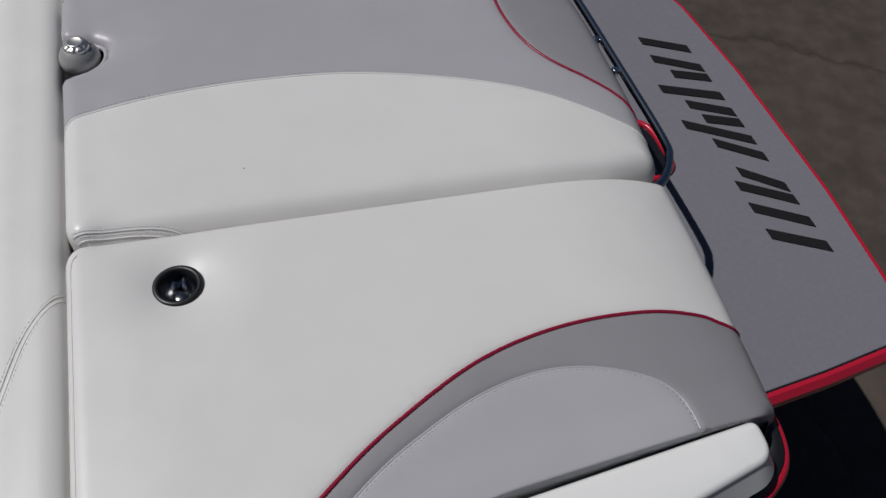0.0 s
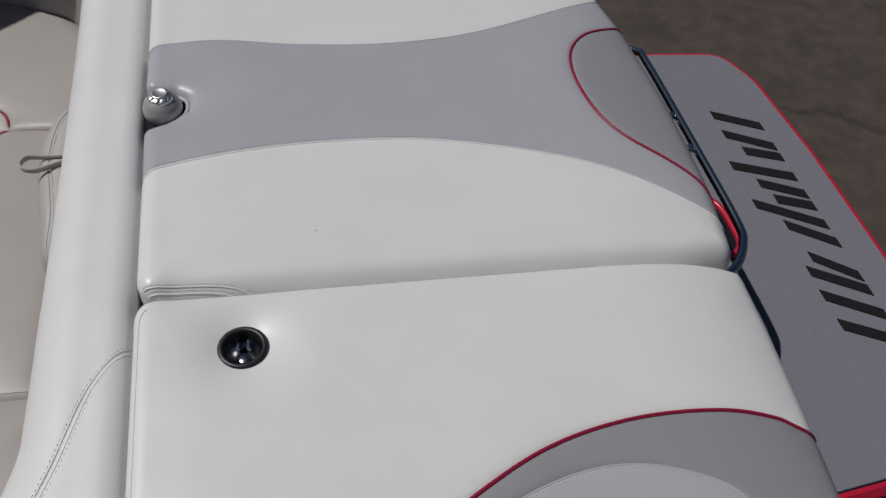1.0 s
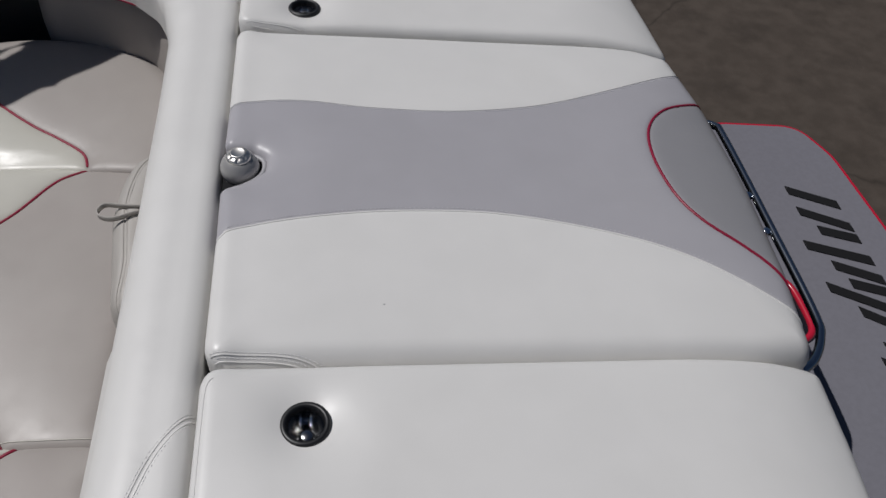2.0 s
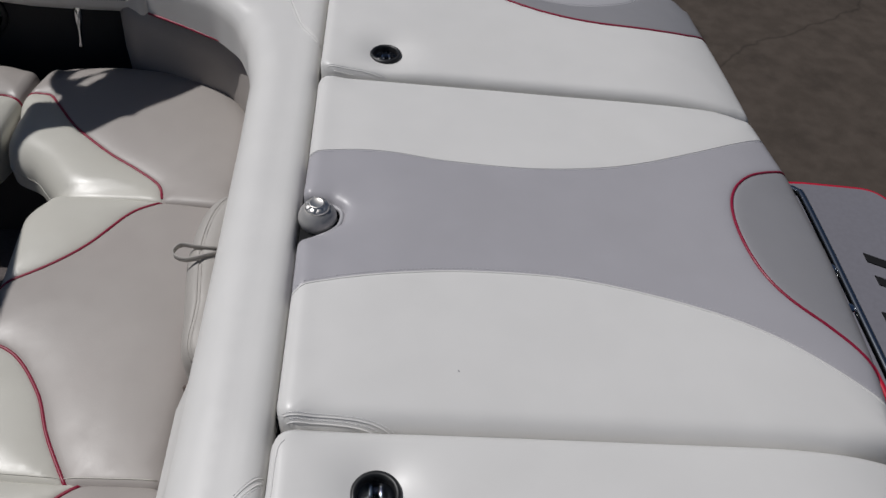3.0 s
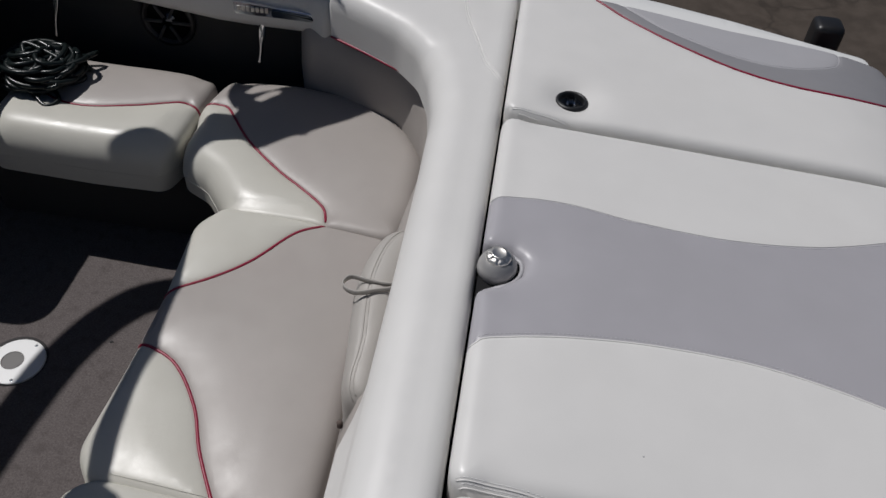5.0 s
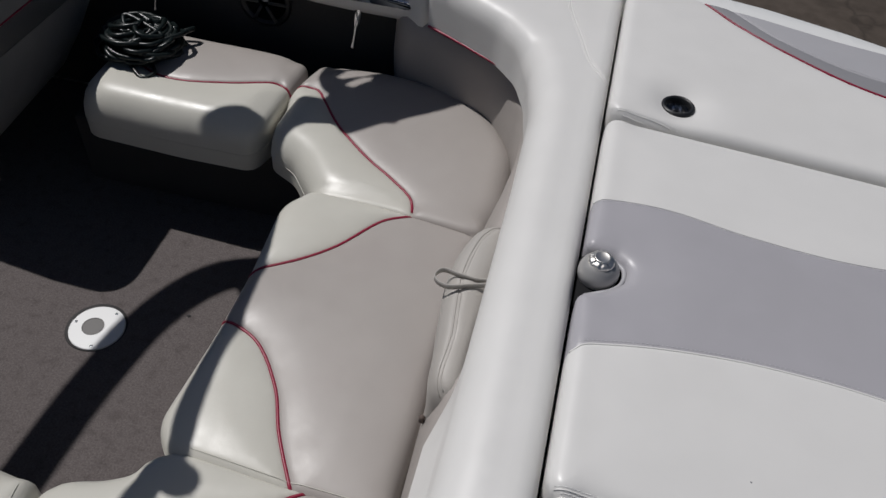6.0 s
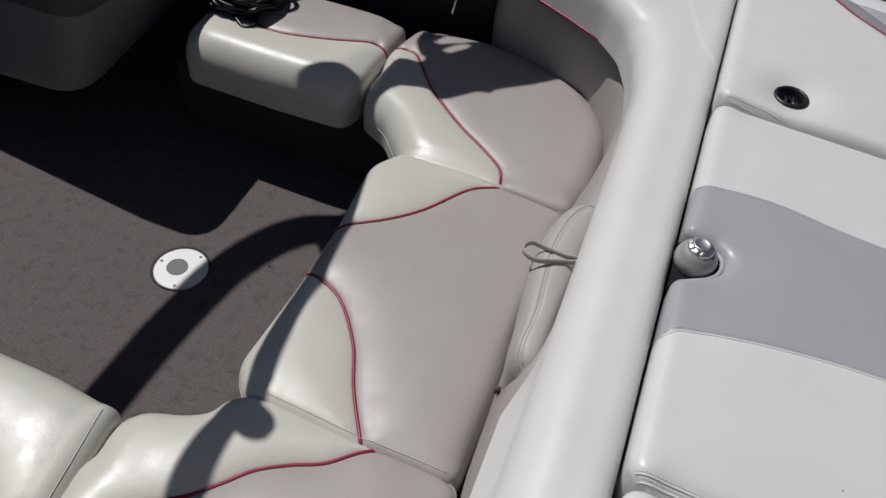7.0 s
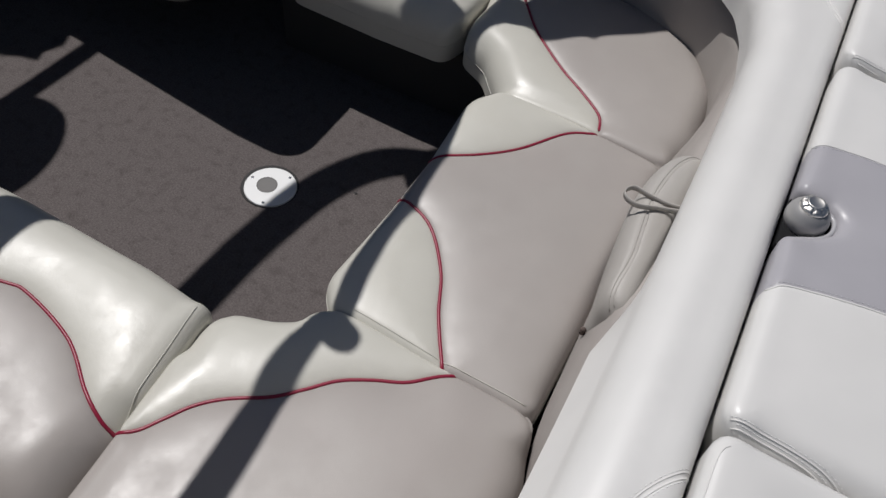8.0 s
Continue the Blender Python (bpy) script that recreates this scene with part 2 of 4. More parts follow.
def cushion(name, label, pad, bottom, panels, holes=(), step=0.022, category="cushion", group="", kind="", flare=None):
    """A padded piece cut along its seams: every panel is a mesh that ends on the seams and goes down the sides."""
    outline = dense(pad.outline, 0.014)
    lines = [(outline, True)] + [(dense(h, 0.008), True) for h in holes] + [(dense(list(s[0]), 0.012, False), False) for s in pad.seams]
    pts, edges = [], []
    for line, closed in lines:
        k = len(pts)
        pts += [tuple(p[:2]) for p in line]
        edges += [(k + i, k + i + 1) for i in range(len(line) - 1)] + ([(k + len(line) - 1, k)] if closed else [])
    fixed = np.array(pts)
    o = np.array(outline)
    tangent = np.roll(o, -1, 0) - np.roll(o, 1, 0)
    normal = np.stack([-tangent[:, 1], tangent[:, 0]], 1) / np.maximum(np.hypot(*tangent.T), 1e-9)[:, None]
    area = sum(a[0] * b[1] - b[0] * a[1] for a, b in zip(outline, outline[1:] + outline[:1]))
    normal *= 1 if area > 0 else -1
    extra = []
    for share in (0.04, 0.13, 0.27, 0.45, 0.66, 0.9):
        ring = o + normal * pad.roll * share
        keep = inside(ring, outline) & (reach(ring, outline, True) > pad.roll * share * 0.93)
        extra += [tuple(p) for p in ring[keep]]
    for hx in holes:
        h = np.array(dense(hx, 0.008))
        c = h.mean(0)
        for grow in (1.12, 1.3, 1.6):
            extra += [tuple(p) for p in c + (h - c) * grow]
    (x0, y0), (x1, y1) = o.min(0), o.max(0)
    gx, gy = np.meshgrid(np.arange(x0, x1, step), np.arange(y0, y1, step))
    gx = gx + (np.arange(gx.shape[0]) % 2)[:, None] * step / 2
    grid = np.stack([gx.ravel(), gy.ravel()], 1)
    grid = grid[inside(grid, outline)]
    grid = grid[reach(grid, outline, True) > pad.roll * 0.95]
    cloud = np.array(extra + [tuple(p) for p in grid])
    cloud = cloud[inside(cloud, outline)]
    for line, closed in lines[1:]:
        cloud = cloud[reach(cloud, line, closed) > 0.005]
    for line, closed in lines[1:]:
        if not closed:
            l = np.array(line)
            t = np.gradient(l, axis=0)
            nn = np.stack([-t[:, 1], t[:, 0]], 1) / np.maximum(np.hypot(*t.T), 1e-9)[:, None]
            for off in (-0.011, -0.0055, 0.0055, 0.011):
                side = l + nn * off
                cloud = np.concatenate([cloud, side[inside(side, outline) & (reach(side, outline, True) > 0.004)]])
    from mathutils import geometry
    v, _, f, *_ = geometry.delaunay_2d_cdt([Vector(p) for p in pts] + [Vector(p) for p in cloud], edges, [], 0, 1e-5)
    xy = np.array([(p.x, p.y) for p in v])
    f = np.array([t for t in f if len(t) == 3])
    mid = xy[f].mean(1)
    ok = inside(mid, outline)
    for h in holes:
        ok &= ~inside(mid, list(h))
    f, mid = f[ok], mid[ok]
    cross = (xy[f[:, 1]] - xy[f[:, 0]])
    cross = cross[:, 0] * (xy[f[:, 2]] - xy[f[:, 0]])[:, 1] - cross[:, 1] * (xy[f[:, 2]] - xy[f[:, 0]])[:, 0]
    f[cross < 0] = f[cross < 0][:, ::-1]
    rim = (reach(xy, outline, True) < 3e-4)[f].all(1) & (np.abs(cross) < 8e-6)
    f, mid = f[~rim], mid[~rim]
    z = pad.height(xy)
    seen = {}
    for t in f:
        for a, b in ((t[0], t[1]), (t[1], t[2]), (t[2], t[0])):
            seen[(a, b)] = True
    c = o.mean(0)
    root = thing(name, (c[0], c[1], bottom), label, category, group, kind)
    left = np.ones(len(f), bool)
    for part_name, zone, mat, note in panels:
        pick = left & (inside(mid, list(zone)) if zone else True)
        left &= ~pick
        index, verts, faces = {}, [], []

        def vert(i, level=None):
            if (i, level) not in index:
                index[(i, level)] = len(verts)
                out = normal[np.argmin(np.hypot(*(o - xy[i]).T))] * -flare(*xy[i]) * level if flare and level else (0, 0)
                verts.append((xy[i][0] + out[0], xy[i][1] + out[1], z[i] if level is None else z[i] + (bottom - z[i]) * level))
            return index[(i, level)]

        for t in f[pick]:
            faces.append([vert(i) for i in t])
            for a, b in ((t[0], t[1]), (t[1], t[2]), (t[2], t[0])):
                if (b, a) not in seen:
                    for lo, hi in ((None, 0.15), (0.15, 0.5), (0.5, 1.0)):
                        faces.append([vert(a, lo), vert(a, hi), vert(b, hi), vert(b, lo)])
        if faces:
            part(part_name, verts, faces, mat, root, note)
    return root


def tube_mesh(points, radius, seg=8, closed=False):
    p = [Vector(q) for q in points]
    verts, faces, n = [], [], len(p)
    up = Vector((0, 0, 1))
    for i, q in enumerate(p):
        t = (p[(i + 1) % n] - p[i - 1]) if closed else (p[min(i + 1, n - 1)] - p[max(i - 1, 0)])
        t.normalize()
        side = t.cross(up)
        side = side.normalized() if side.length > 0.05 else t.cross(Vector((0, 1, 0))).normalized()
        rise = side.cross(t)
        r = radius[i] if isinstance(radius, (list, tuple)) else radius
        for k in range(seg):
            a = 2 * math.pi * k / seg
            verts.append(q + side * r * math.cos(a) + rise * r * math.sin(a))
    for i in range(n if closed else n - 1):
        for k in range(seg):
            a, b = i * seg + k, i * seg + (k + 1) % seg
            c, d = ((i + 1) % n) * seg + (k + 1) % seg, ((i + 1) % n) * seg + k
            faces.append([a, b, c, d])
    if not closed:
        faces += [list(range(seg))[::-1], [(n - 1) * seg + k for k in range(seg)]]
    return verts, faces


def tube(name, points, radius, mat, parent, seg=8, closed=False, label=""):
    return part(name, *tube_mesh(points, radius, seg, closed), mat, parent, label)


def lathe_mesh(profile, at=(0, 0, 0), n=32, caps=True):
    verts, faces = [], []
    for r, z in profile:
        for k in range(n):
            a = 2 * math.pi * k / n
            verts.append((at[0] + r * math.cos(a), at[1] + r * math.sin(a), at[2] + z))
    for i in range(len(profile) - 1):
        for k in range(n):
            faces.append([i * n + k, i * n + (k + 1) % n, (i + 1) * n + (k + 1) % n, (i + 1) * n + k])
    if caps:
        faces.append([k for k in range(n)][::-1])
        faces.append([(len(profile) - 1) * n + k for k in range(n)])
    return verts, faces


def block_mesh(lo, hi, bevel=0.01, seg=2):
    bm = bmesh.new()
    bmesh.ops.create_cube(bm, size=1)
    for v in bm.verts:
        v.co = [lo[i] + (v.co[i] + 0.5) * (hi[i] - lo[i]) for i in range(3)]
    if bevel:
        bmesh.ops.bevel(bm, geom=list(bm.edges), offset=bevel, segments=seg, affect="EDGES", profile=0.5)
    bm.verts.index_update()
    out = [tuple(v.co) for v in bm.verts], [[v.index for v in f.verts] for f in bm.faces]
    bm.free()
    return out


def on_pad(pad, line, lift=0.0, step=0.012):
    line = dense([tuple(p[:2]) for p in line], step, False)
    return [(x, y, z + lift) for (x, y), z in zip(line, pad.height(line))]


def within_pad(pad, line, margin=0.0015):
    l = np.array([p[:2] for p in dense([tuple(p[:2]) for p in line], 0.004, False)])
    return [tuple(p) for p in l[inside(l, list(pad.outline)) & (reach(l, pad.outline, True) > margin)]]


def piping(pad, line, parent, radius=0.0041, lift=0.0025, drop=0.02):
    line = on_pad(pad, within_pad(pad, line), lift)
    if drop:
        line = [(line[0][0], line[0][1], line[0][2] - drop)] + line + [(line[-1][0], line[-1][1], line[-1][2] - drop)]
    return tube("piping", line, radius, RED, parent, 8, label="raised dark red piping")


def stitch_mesh(path, pitch=0.0058, size=0.0018):
    """A row of short low thread dashes along a 3D path."""
    verts, faces, run = [], [], 0.0
    path = [Vector(p) for p in path]
    for a, b in zip(path, path[1:]):
        run += (b - a).length
        if run < pitch:
            continue
        run = 0.0
        t = (b - a).normalized()
        s = t.cross(Vector((0, 0, 1))).normalized() * size * 0.5
        u, h, k, sunk = Vector((0, 0, size * 0.35)), t * pitch * 0.38, len(verts), Vector((0, 0, -0.0009))
        verts += [b - h - s + sunk, b - h + s + sunk, b + h + s + sunk, b + h - s + sunk, b - h * 0.7 - s * 0.5 + u, b - h * 0.7 + s * 0.5 + u, b + h * 0.7 + s * 0.5 + u, b + h * 0.7 - s * 0.5 + u]
        faces += [[k + 4, k + 5, k + 6, k + 7]] + [[k + q, k + (q + 1) % 4, k + 4 + (q + 1) % 4, k + 4 + q] for q in range(4)]
    return verts, faces


def ridge(pad, line, parent, mat, radius=0.0026):
    """The narrow folded lip along a sewn seam."""
    path = on_pad(pad, within_pad(pad, line), -0.0003)
    return tube("seam_lip", path, radius, mat, parent, 6)


def offset(line, d):
    l = np.array([p[:2] for p in line])
    t = np.gradient(l, axis=0)
    n = np.stack([-t[:, 1], t[:, 0]], 1) / np.maximum(np.hypot(*t.T), 1e-9)[:, None]
    return [tuple(p) for p in l + n * d]


def stitching(pad, line, parent, offsets=(0.006,), mat=None, lift=0.0004):
    verts, faces = [], []
    for off in offsets:
        v, f = stitch_mesh(on_pad(pad, within_pad(pad, offset(dense(list(line), 0.01, False), off)), lift, 0.003))
        k = len(verts)
        verts += v
        faces += [[i + k for i in q] for q in f]
    return tagged(part("stitching", verts, faces, mat or THREAD, parent, "row of pale thread stitches", False), kind="stuff")


# ---- ground and hull ----
def ground():
    n, size = 40, 60.0
    verts = [((i / n - 0.5) * size * 2, (j / n - 0.5) * size * 2, -1.12) for j in range(n + 1) for i in range(n + 1)]
    faces = [[j * (n + 1) + i, j * (n + 1) + i + 1, (j + 1) * (n + 1) + i + 1, (j + 1) * (n + 1) + i] for j in range(n) for i in range(n)]
    structure("ground", verts, faces, GROUND, "brown weathered concrete yard with faint stains and cracks")


BEAM = spline([(1.08, 1.04), (1.150, 1.10), (1.160, 1.165), (1.12, 1.22), (0.96, 1.285), (0.685, 1.36), (0.43, 1.40), (-0.5, 1.45), (-2.0, 1.46), (-3.4, 1.30), (-4.5, 0.80), (-5.2, 0.25), (-5.35, 0.02)], 8)


def hull():
    root = thing("boat_hull", (0, 0, -0.9), "white and black fibreglass boat hull on a trailer", "boat")
    def skin(name, levels, mat, note):
        verts, faces, cols = [], [], len(levels)
        for x, b in BEAM:
            for zz, shrink in levels:
                keel = max(0.0, min(1.0, (x + 5.4) / 3.0))
                verts.append((x, b * shrink, zz if zz > 0 else zz * (0.35 + 0.65 * keel)))
        n = len(BEAM)
        for i in range(n - 1):
            for j in range(cols - 1):
                faces.append([i * cols + j, i * cols + j + 1, (i + 1) * cols + j + 1, (i + 1) * cols + j])
        k = len(verts)
        verts += [(x, -y, z) for x, y, z in verts]
        faces += [[q + k for q in f][::-1] for f in faces]
        for j in range(cols - 1):
            faces.append([j, j + k, j + 1 + k, j + 1])
        part(name, verts, faces, mat, root, note)
    skin("topside", [(0.80, 0.985), (0.74, 1.0), (0.62, 0.995), (0.45, 0.985)], BLACKGEL, "glossy black topside")
    skin("stripe", [(0.45, 0.987), (0.40, 0.99), (0.36, 0.985)], REDGEL, "red stripe along the hull")
    skin("bottom", [(0.36, 0.98), (0.0, 0.95), (-0.30, 0.88), (-0.62, 0.0)], GEL, "white hull bottom")


def gunwale(sign):
    cap = [(1.122, 1.165, 0.02), (0.63, 1.203, 0.6), (0.3, 1.25, 0.6), (-0.03, 1.28, 0.6), (-1.0, 1.31, 0.6), (-2.9, 1.31, 0.05),
           (-2.9, 1.41, 0.05), (-2.0, 1.44, 0.6), (-0.5, 1.43, 0.6), (0.43, 1.378, 0.5), (0.685, 1.336, 0.5), (0.95, 1.276, 0.2), (1.120, 1.240, 0.075)]
    cap = cap if sign > 0 else mirror([(x - (0.008 if x > 1 else 0.0), y - 0.001, r) for x, y, r in cap])
    pad = Padding(rounded(cap), (0.900 if sign > 0 else 0.918, -0.062, 0), 0.014, wave=0.0)
    root = cushion("gunwale", "smooth glossy white fibreglass side deck beside the sun pad", pad, 0.79, [("cap", None, GEL, "")], step=0.05, category="deck", flare=lambda x, y: 0.026 * min(1, max(0, (x - 1.05) / 0.06, (abs(y) - 1.18 - 0.18 * min(1, max(0, 1 - x))) / 0.04)))
    edge = [(p[0], sign * p[1]) for p in BEAM if p[0] > -2.9]
    rail = [(x, y, 0.795 - 0.05 * x) for x, y in offset(edge, -0.020 * sign)]
    tube("rub_rail", rail, 0.026, BLACK, root, 8, label="black rubber rub rail")
    tube("rail_insert", [(x, y, 0.797 - 0.05 * x) for x, y in offset(edge, -0.043 * sign)], 0.012, REDGEL, root, 6, label="red rub rail insert")


# ---- sun pad ----
TOP = (0.934, -0.062, 0)
MID = rounded([(-0.028, -0.546, 0.055), (1.10, -0.550, 0.4), (1.243, -0.540, 0.055), (1.279, -0.30, 0.5), (1.293, 0.0, 0.8), (1.279, 0.30, 0.5),
               (1.236, 0.541, 0.055), (1.10, 0.562, 0.4), (-0.028, 0.558, 0.055), (-0.028, 0.060, 0.025), (0.038, 0.052, 0.03), (0.070, 0.030, 0.028), (0.066, -0.014, 0.028),
               (0.022, -0.056, 0.05), (-0.028, -0.082, 0.025)])
GREY_N = spline([(-0.06, -0.245), (-0.02, -0.229), (0.022, -0.207), (0.194, -0.174), (0.377, -0.157), (0.594, -0.164), (0.824, -0.214), (1.01, -0.286), (1.18, -0.396), (1.30, -0.485)])
GREY_F = spline([(-0.06, 0.20), (0.02, 0.217), (0.10, 0.223), (0.187, 0.220), (0.328, 0.202), (0.543, 0.198), (0.77, 0.235), (0.988, 0.316), (1.214, 0.428), (1.32, 0.49)])
INSERT = spline([(1.33, 0.345), (1.235, 0.302), (1.118, 0.245), (1.050, 0.160), (1.029, 0.045), (1.045, -0.084), (1.090, -0.172), (1.170, -0.247), (1.228, -0.306), (1.33, -0.44)])


def sun_pad():
    edge = spline([(-0.06, -0.534), (-0.017, -0.533), (0.05, -0.531), (0.11, -0.533), (0.15, -0.538), (0.185, -0.548), (0.21, -0.560)])
    pad = Padding(MID, TOP, 0.052, [(GREY_N, 0.0025, 0.006), (GREY_F, 0.0015, 0.006), (INSERT, 0.006, 0.006), (edge, 0.0008, 0.006)], [(0.02, 0, 0.009, 0.12)], wave=0.0008, crown=(0.020, 0.06), tight=(0.03, 0, 0.12, 0.62), droop=0.012, firm=[([(-0.028, -0.50), (-0.028, 0.50)], 0.42), ([(-0.03, -0.548), (1.12, -0.550)], 0.12), ([(-0.03, 0.554), (1.12, 0.556)], 0.12)])
    root = cushion("engine_hatch_cushion", "white vinyl sun pad cushion with a grey waisted centre band", pad, 0.70,
                   [("insert_panel", INSERT + [(1.4, -0.4), (1.4, 0.3)], INSET, "smooth pale grey inset panel"),
                    ("grey_panel", GREY_F[::-1] + GREY_N, GREY, "grey vinyl centre band"),
                    ("far_panel", [(-0.1, 0), (1.4, 0), (1.4, 0.7), (-0.1, 0.7)], WHITE, ""), ("near_panel", None, WHITE, "")])
    piping(pad, INSERT, root)
    ridge(pad, offset(GREY_N, -0.002), root, WHITE, 0.0028), ridge(pad, offset(GREY_F, 0.002), root, WHITE, 0.0017)
    for d in (0.0045, -0.0045):
        ridge(pad, offset(edge, d), root, WHITE, 0.0017)
    stitching(pad, GREY_N, root, (0.006,), GREYTHREAD), stitching(pad, GREY_F, root, (-0.006,), GREYTHREAD), stitching(pad, edge, root, (0.0085, 0.0))
    lip = spline([(0.000, 0.053), (0.036, 0.049), (0.060, 0.034), (0.0655, 0.010), (0.058, -0.018), (0.036, -0.041), (0.012, -0.050), (-0.012, -0.058)], 6)
    tube("hole_lip", [(x, y, 0.896 - 0.008 * max(0, (0.03 - x) / 0.03) * (y < 0)) for x, y in lip], 0.0055, PALE, root, 8, label="pale sewn lip inside the notch")
    return pad, root


SIDE = [(-0.028, 0.562, 0.055), (1.12, 0.562, 0.3), (1.228, 0.568, 0.04), (1.215, 0.74, 0.4), (1.198, 0.90, 0.4), (1.165, 1.158, 0.025),
        (0.63, 1.192, 0.8), (0.3, 1.235, 0.8), (-0.028, 1.268, 0.03)]
SIDE_RED = spline([(1.26, 0.985), (1.20, 0.972), (1.16, 0.957), (1.115, 0.938), (1.0, 0.918), (0.82, 0.918), (0.65, 0.955), (0.475, 1.04), (0.36, 1.115), (0.24, 1.21), (0.14, 1.30)])
SIDE_SEAM = spline([(0.99, 1.22), (0.995, 1.15), (0.985, 1.10), (0.945, 1.06), (0.85, 1.02), (0.75, 1.008), (0.635, 1.028), (0.52, 1.075), (0.42, 1.13), (0.30, 1.22), (0.24, 1.27)])


def side_pad(sign):
    flip = (lambda l: [(p[0], -p[1]) for p in l]) if sign < 0 else (lambda l: list(l))
    aft = 0.037 if sign > 0 else 0.026
    side = [(x + (aft if x > 1.15 else 0.0), y - (0.0 if y > 0.6 else 0.016 if sign < 0 else -0.003), r) for x, y, r in SIDE]
    outline = rounded(side if sign > 0 else mirror(side))
    inch, slip = (0.016, 0.010) if sign > 0 else (-0.011, -0.001)
    red, seam = flip([(x, y + slip) for x, y in SIDE_RED]), flip([(x, y + inch) for x, y in SIDE_SEAM])
    at = (0.154, 0.673) if sign > 0 else (0.163, -0.677)
    cup = [(at[0] + 0.036 * math.cos(a), at[1] + 0.036 * math.sin(a)) for a in np.linspace(0, 2 * math.pi, 33)[:-1]]
    edge = flip(spline([(-0.06, 0.573), (0.0, 0.573), (0.06, 0.571), (0.10, 0.569), (0.14, 0.564), (0.17, 0.555)]))
    pad = Padding(outline, TOP, 0.040, [(red, 0.006, 0.006), (seam, 0.004, 0.005), (edge, 0.0004, 0.004)], [(*at, 0.027, 0.072)], wave=0.0008, crown=(0.014, 0.06), droop=0.030, firm=[([(-0.02, sign * 0.562), (1.15, sign * 0.562)], 0.32 if sign > 0 else 0.1), ([(-0.028, sign * 0.60), (-0.028, sign * 1.25)], 0.3), ([(1.10, sign * 1.162), (0.63, sign * 1.192), (0.3, sign * 1.235), (0.05, sign * 1.26)], 0.95)])
    root = cushion("side_hatch_cushion", "white vinyl sun pad side cushion with a grey arched corner", pad, 0.70,
                   [("pale_panel", seam + flip([(0.3, 1.4), (1.1, 1.4)]), PALE, "pale grey vinyl arch"), ("grey_panel", red + flip([(0.1, 1.5), (1.5, 1.5)]), INSET, "dark grey vinyl arch"),
                    ("white_panel", None, WHITE, "")], [cup], group="sun pad side cushions")
    piping(pad, red, root)
    ridge(pad, seam, root, PALE)
    stitching(pad, seam, root, (-0.006 * sign,), GREYTHREAD)
    if sign > 0:
        for d in (0.004, -0.004):
            ridge(pad, offset(edge, d), root, WHITE, 0.0013)
        stitching(pad, edge, root, (0.008,))
    else:
        ridge(pad, spline([(-0.002, -0.584), (-0.010, -0.594), (-0.014, -0.615), (-0.015, -0.66), (-0.015, -0.80), (-0.015, -1.0), (-0.015, -1.22)]), root, WHITE, 0.0018)
    z = float(pad.height([(at[0], at[1] + sign * 0.054)])[0]) - 0.004
    at = (*at, z)
    pull = thing("hatch_pull", (at[0], at[1], z - 0.03), "round black-rimmed recessed hatch pull with a chrome latch", "latch", "hatch pulls")
    part("rim", *lathe_mesh([(0.0335, -0.016), (0.034, 0.001), (0.036, 0.005), (0.041, 0.006), (0.0455, 0.002), (0.0465, -0.008)], at, 40, False), BLACK, pull)
    part("bowl", *lathe_mesh([(0.0335, -0.012), (0.032, -0.020), (0.026, -0.027), (0.016, -0.031), (0.004, -0.032), (0.0005, -0.032)], at, 40, False), BOWL, pull, "dark polished bowl")
    part("button", *lathe_mesh([(0.0155, -0.032), (0.0155, -0.019), (0.0135, -0.015), (0.009, -0.0125), (0.001, -0.012)], (at[0] + 0.001, at[1] - 0.014, z), 24), BOWL, pull, "domed chrome button")
    for dx in (-0.0095, 0.0095):
        part("latch_bar", *block_mesh((at[0] + dx - 0.003, at[1] + 0.002, z - 0.032), (at[0] + dx + 0.003, at[1] + 0.026, z - 0.010), 0.0015), CHROME, pull, "bright chrome latch bar")
    part("cross_bar", *block_mesh((at[0] - 0.012, at[1] + 0.008, z - 0.030), (at[0] + 0.012, at[1] + 0.014, z - 0.014), 0.0015), DARKCHROME, pull)
    return pad, root


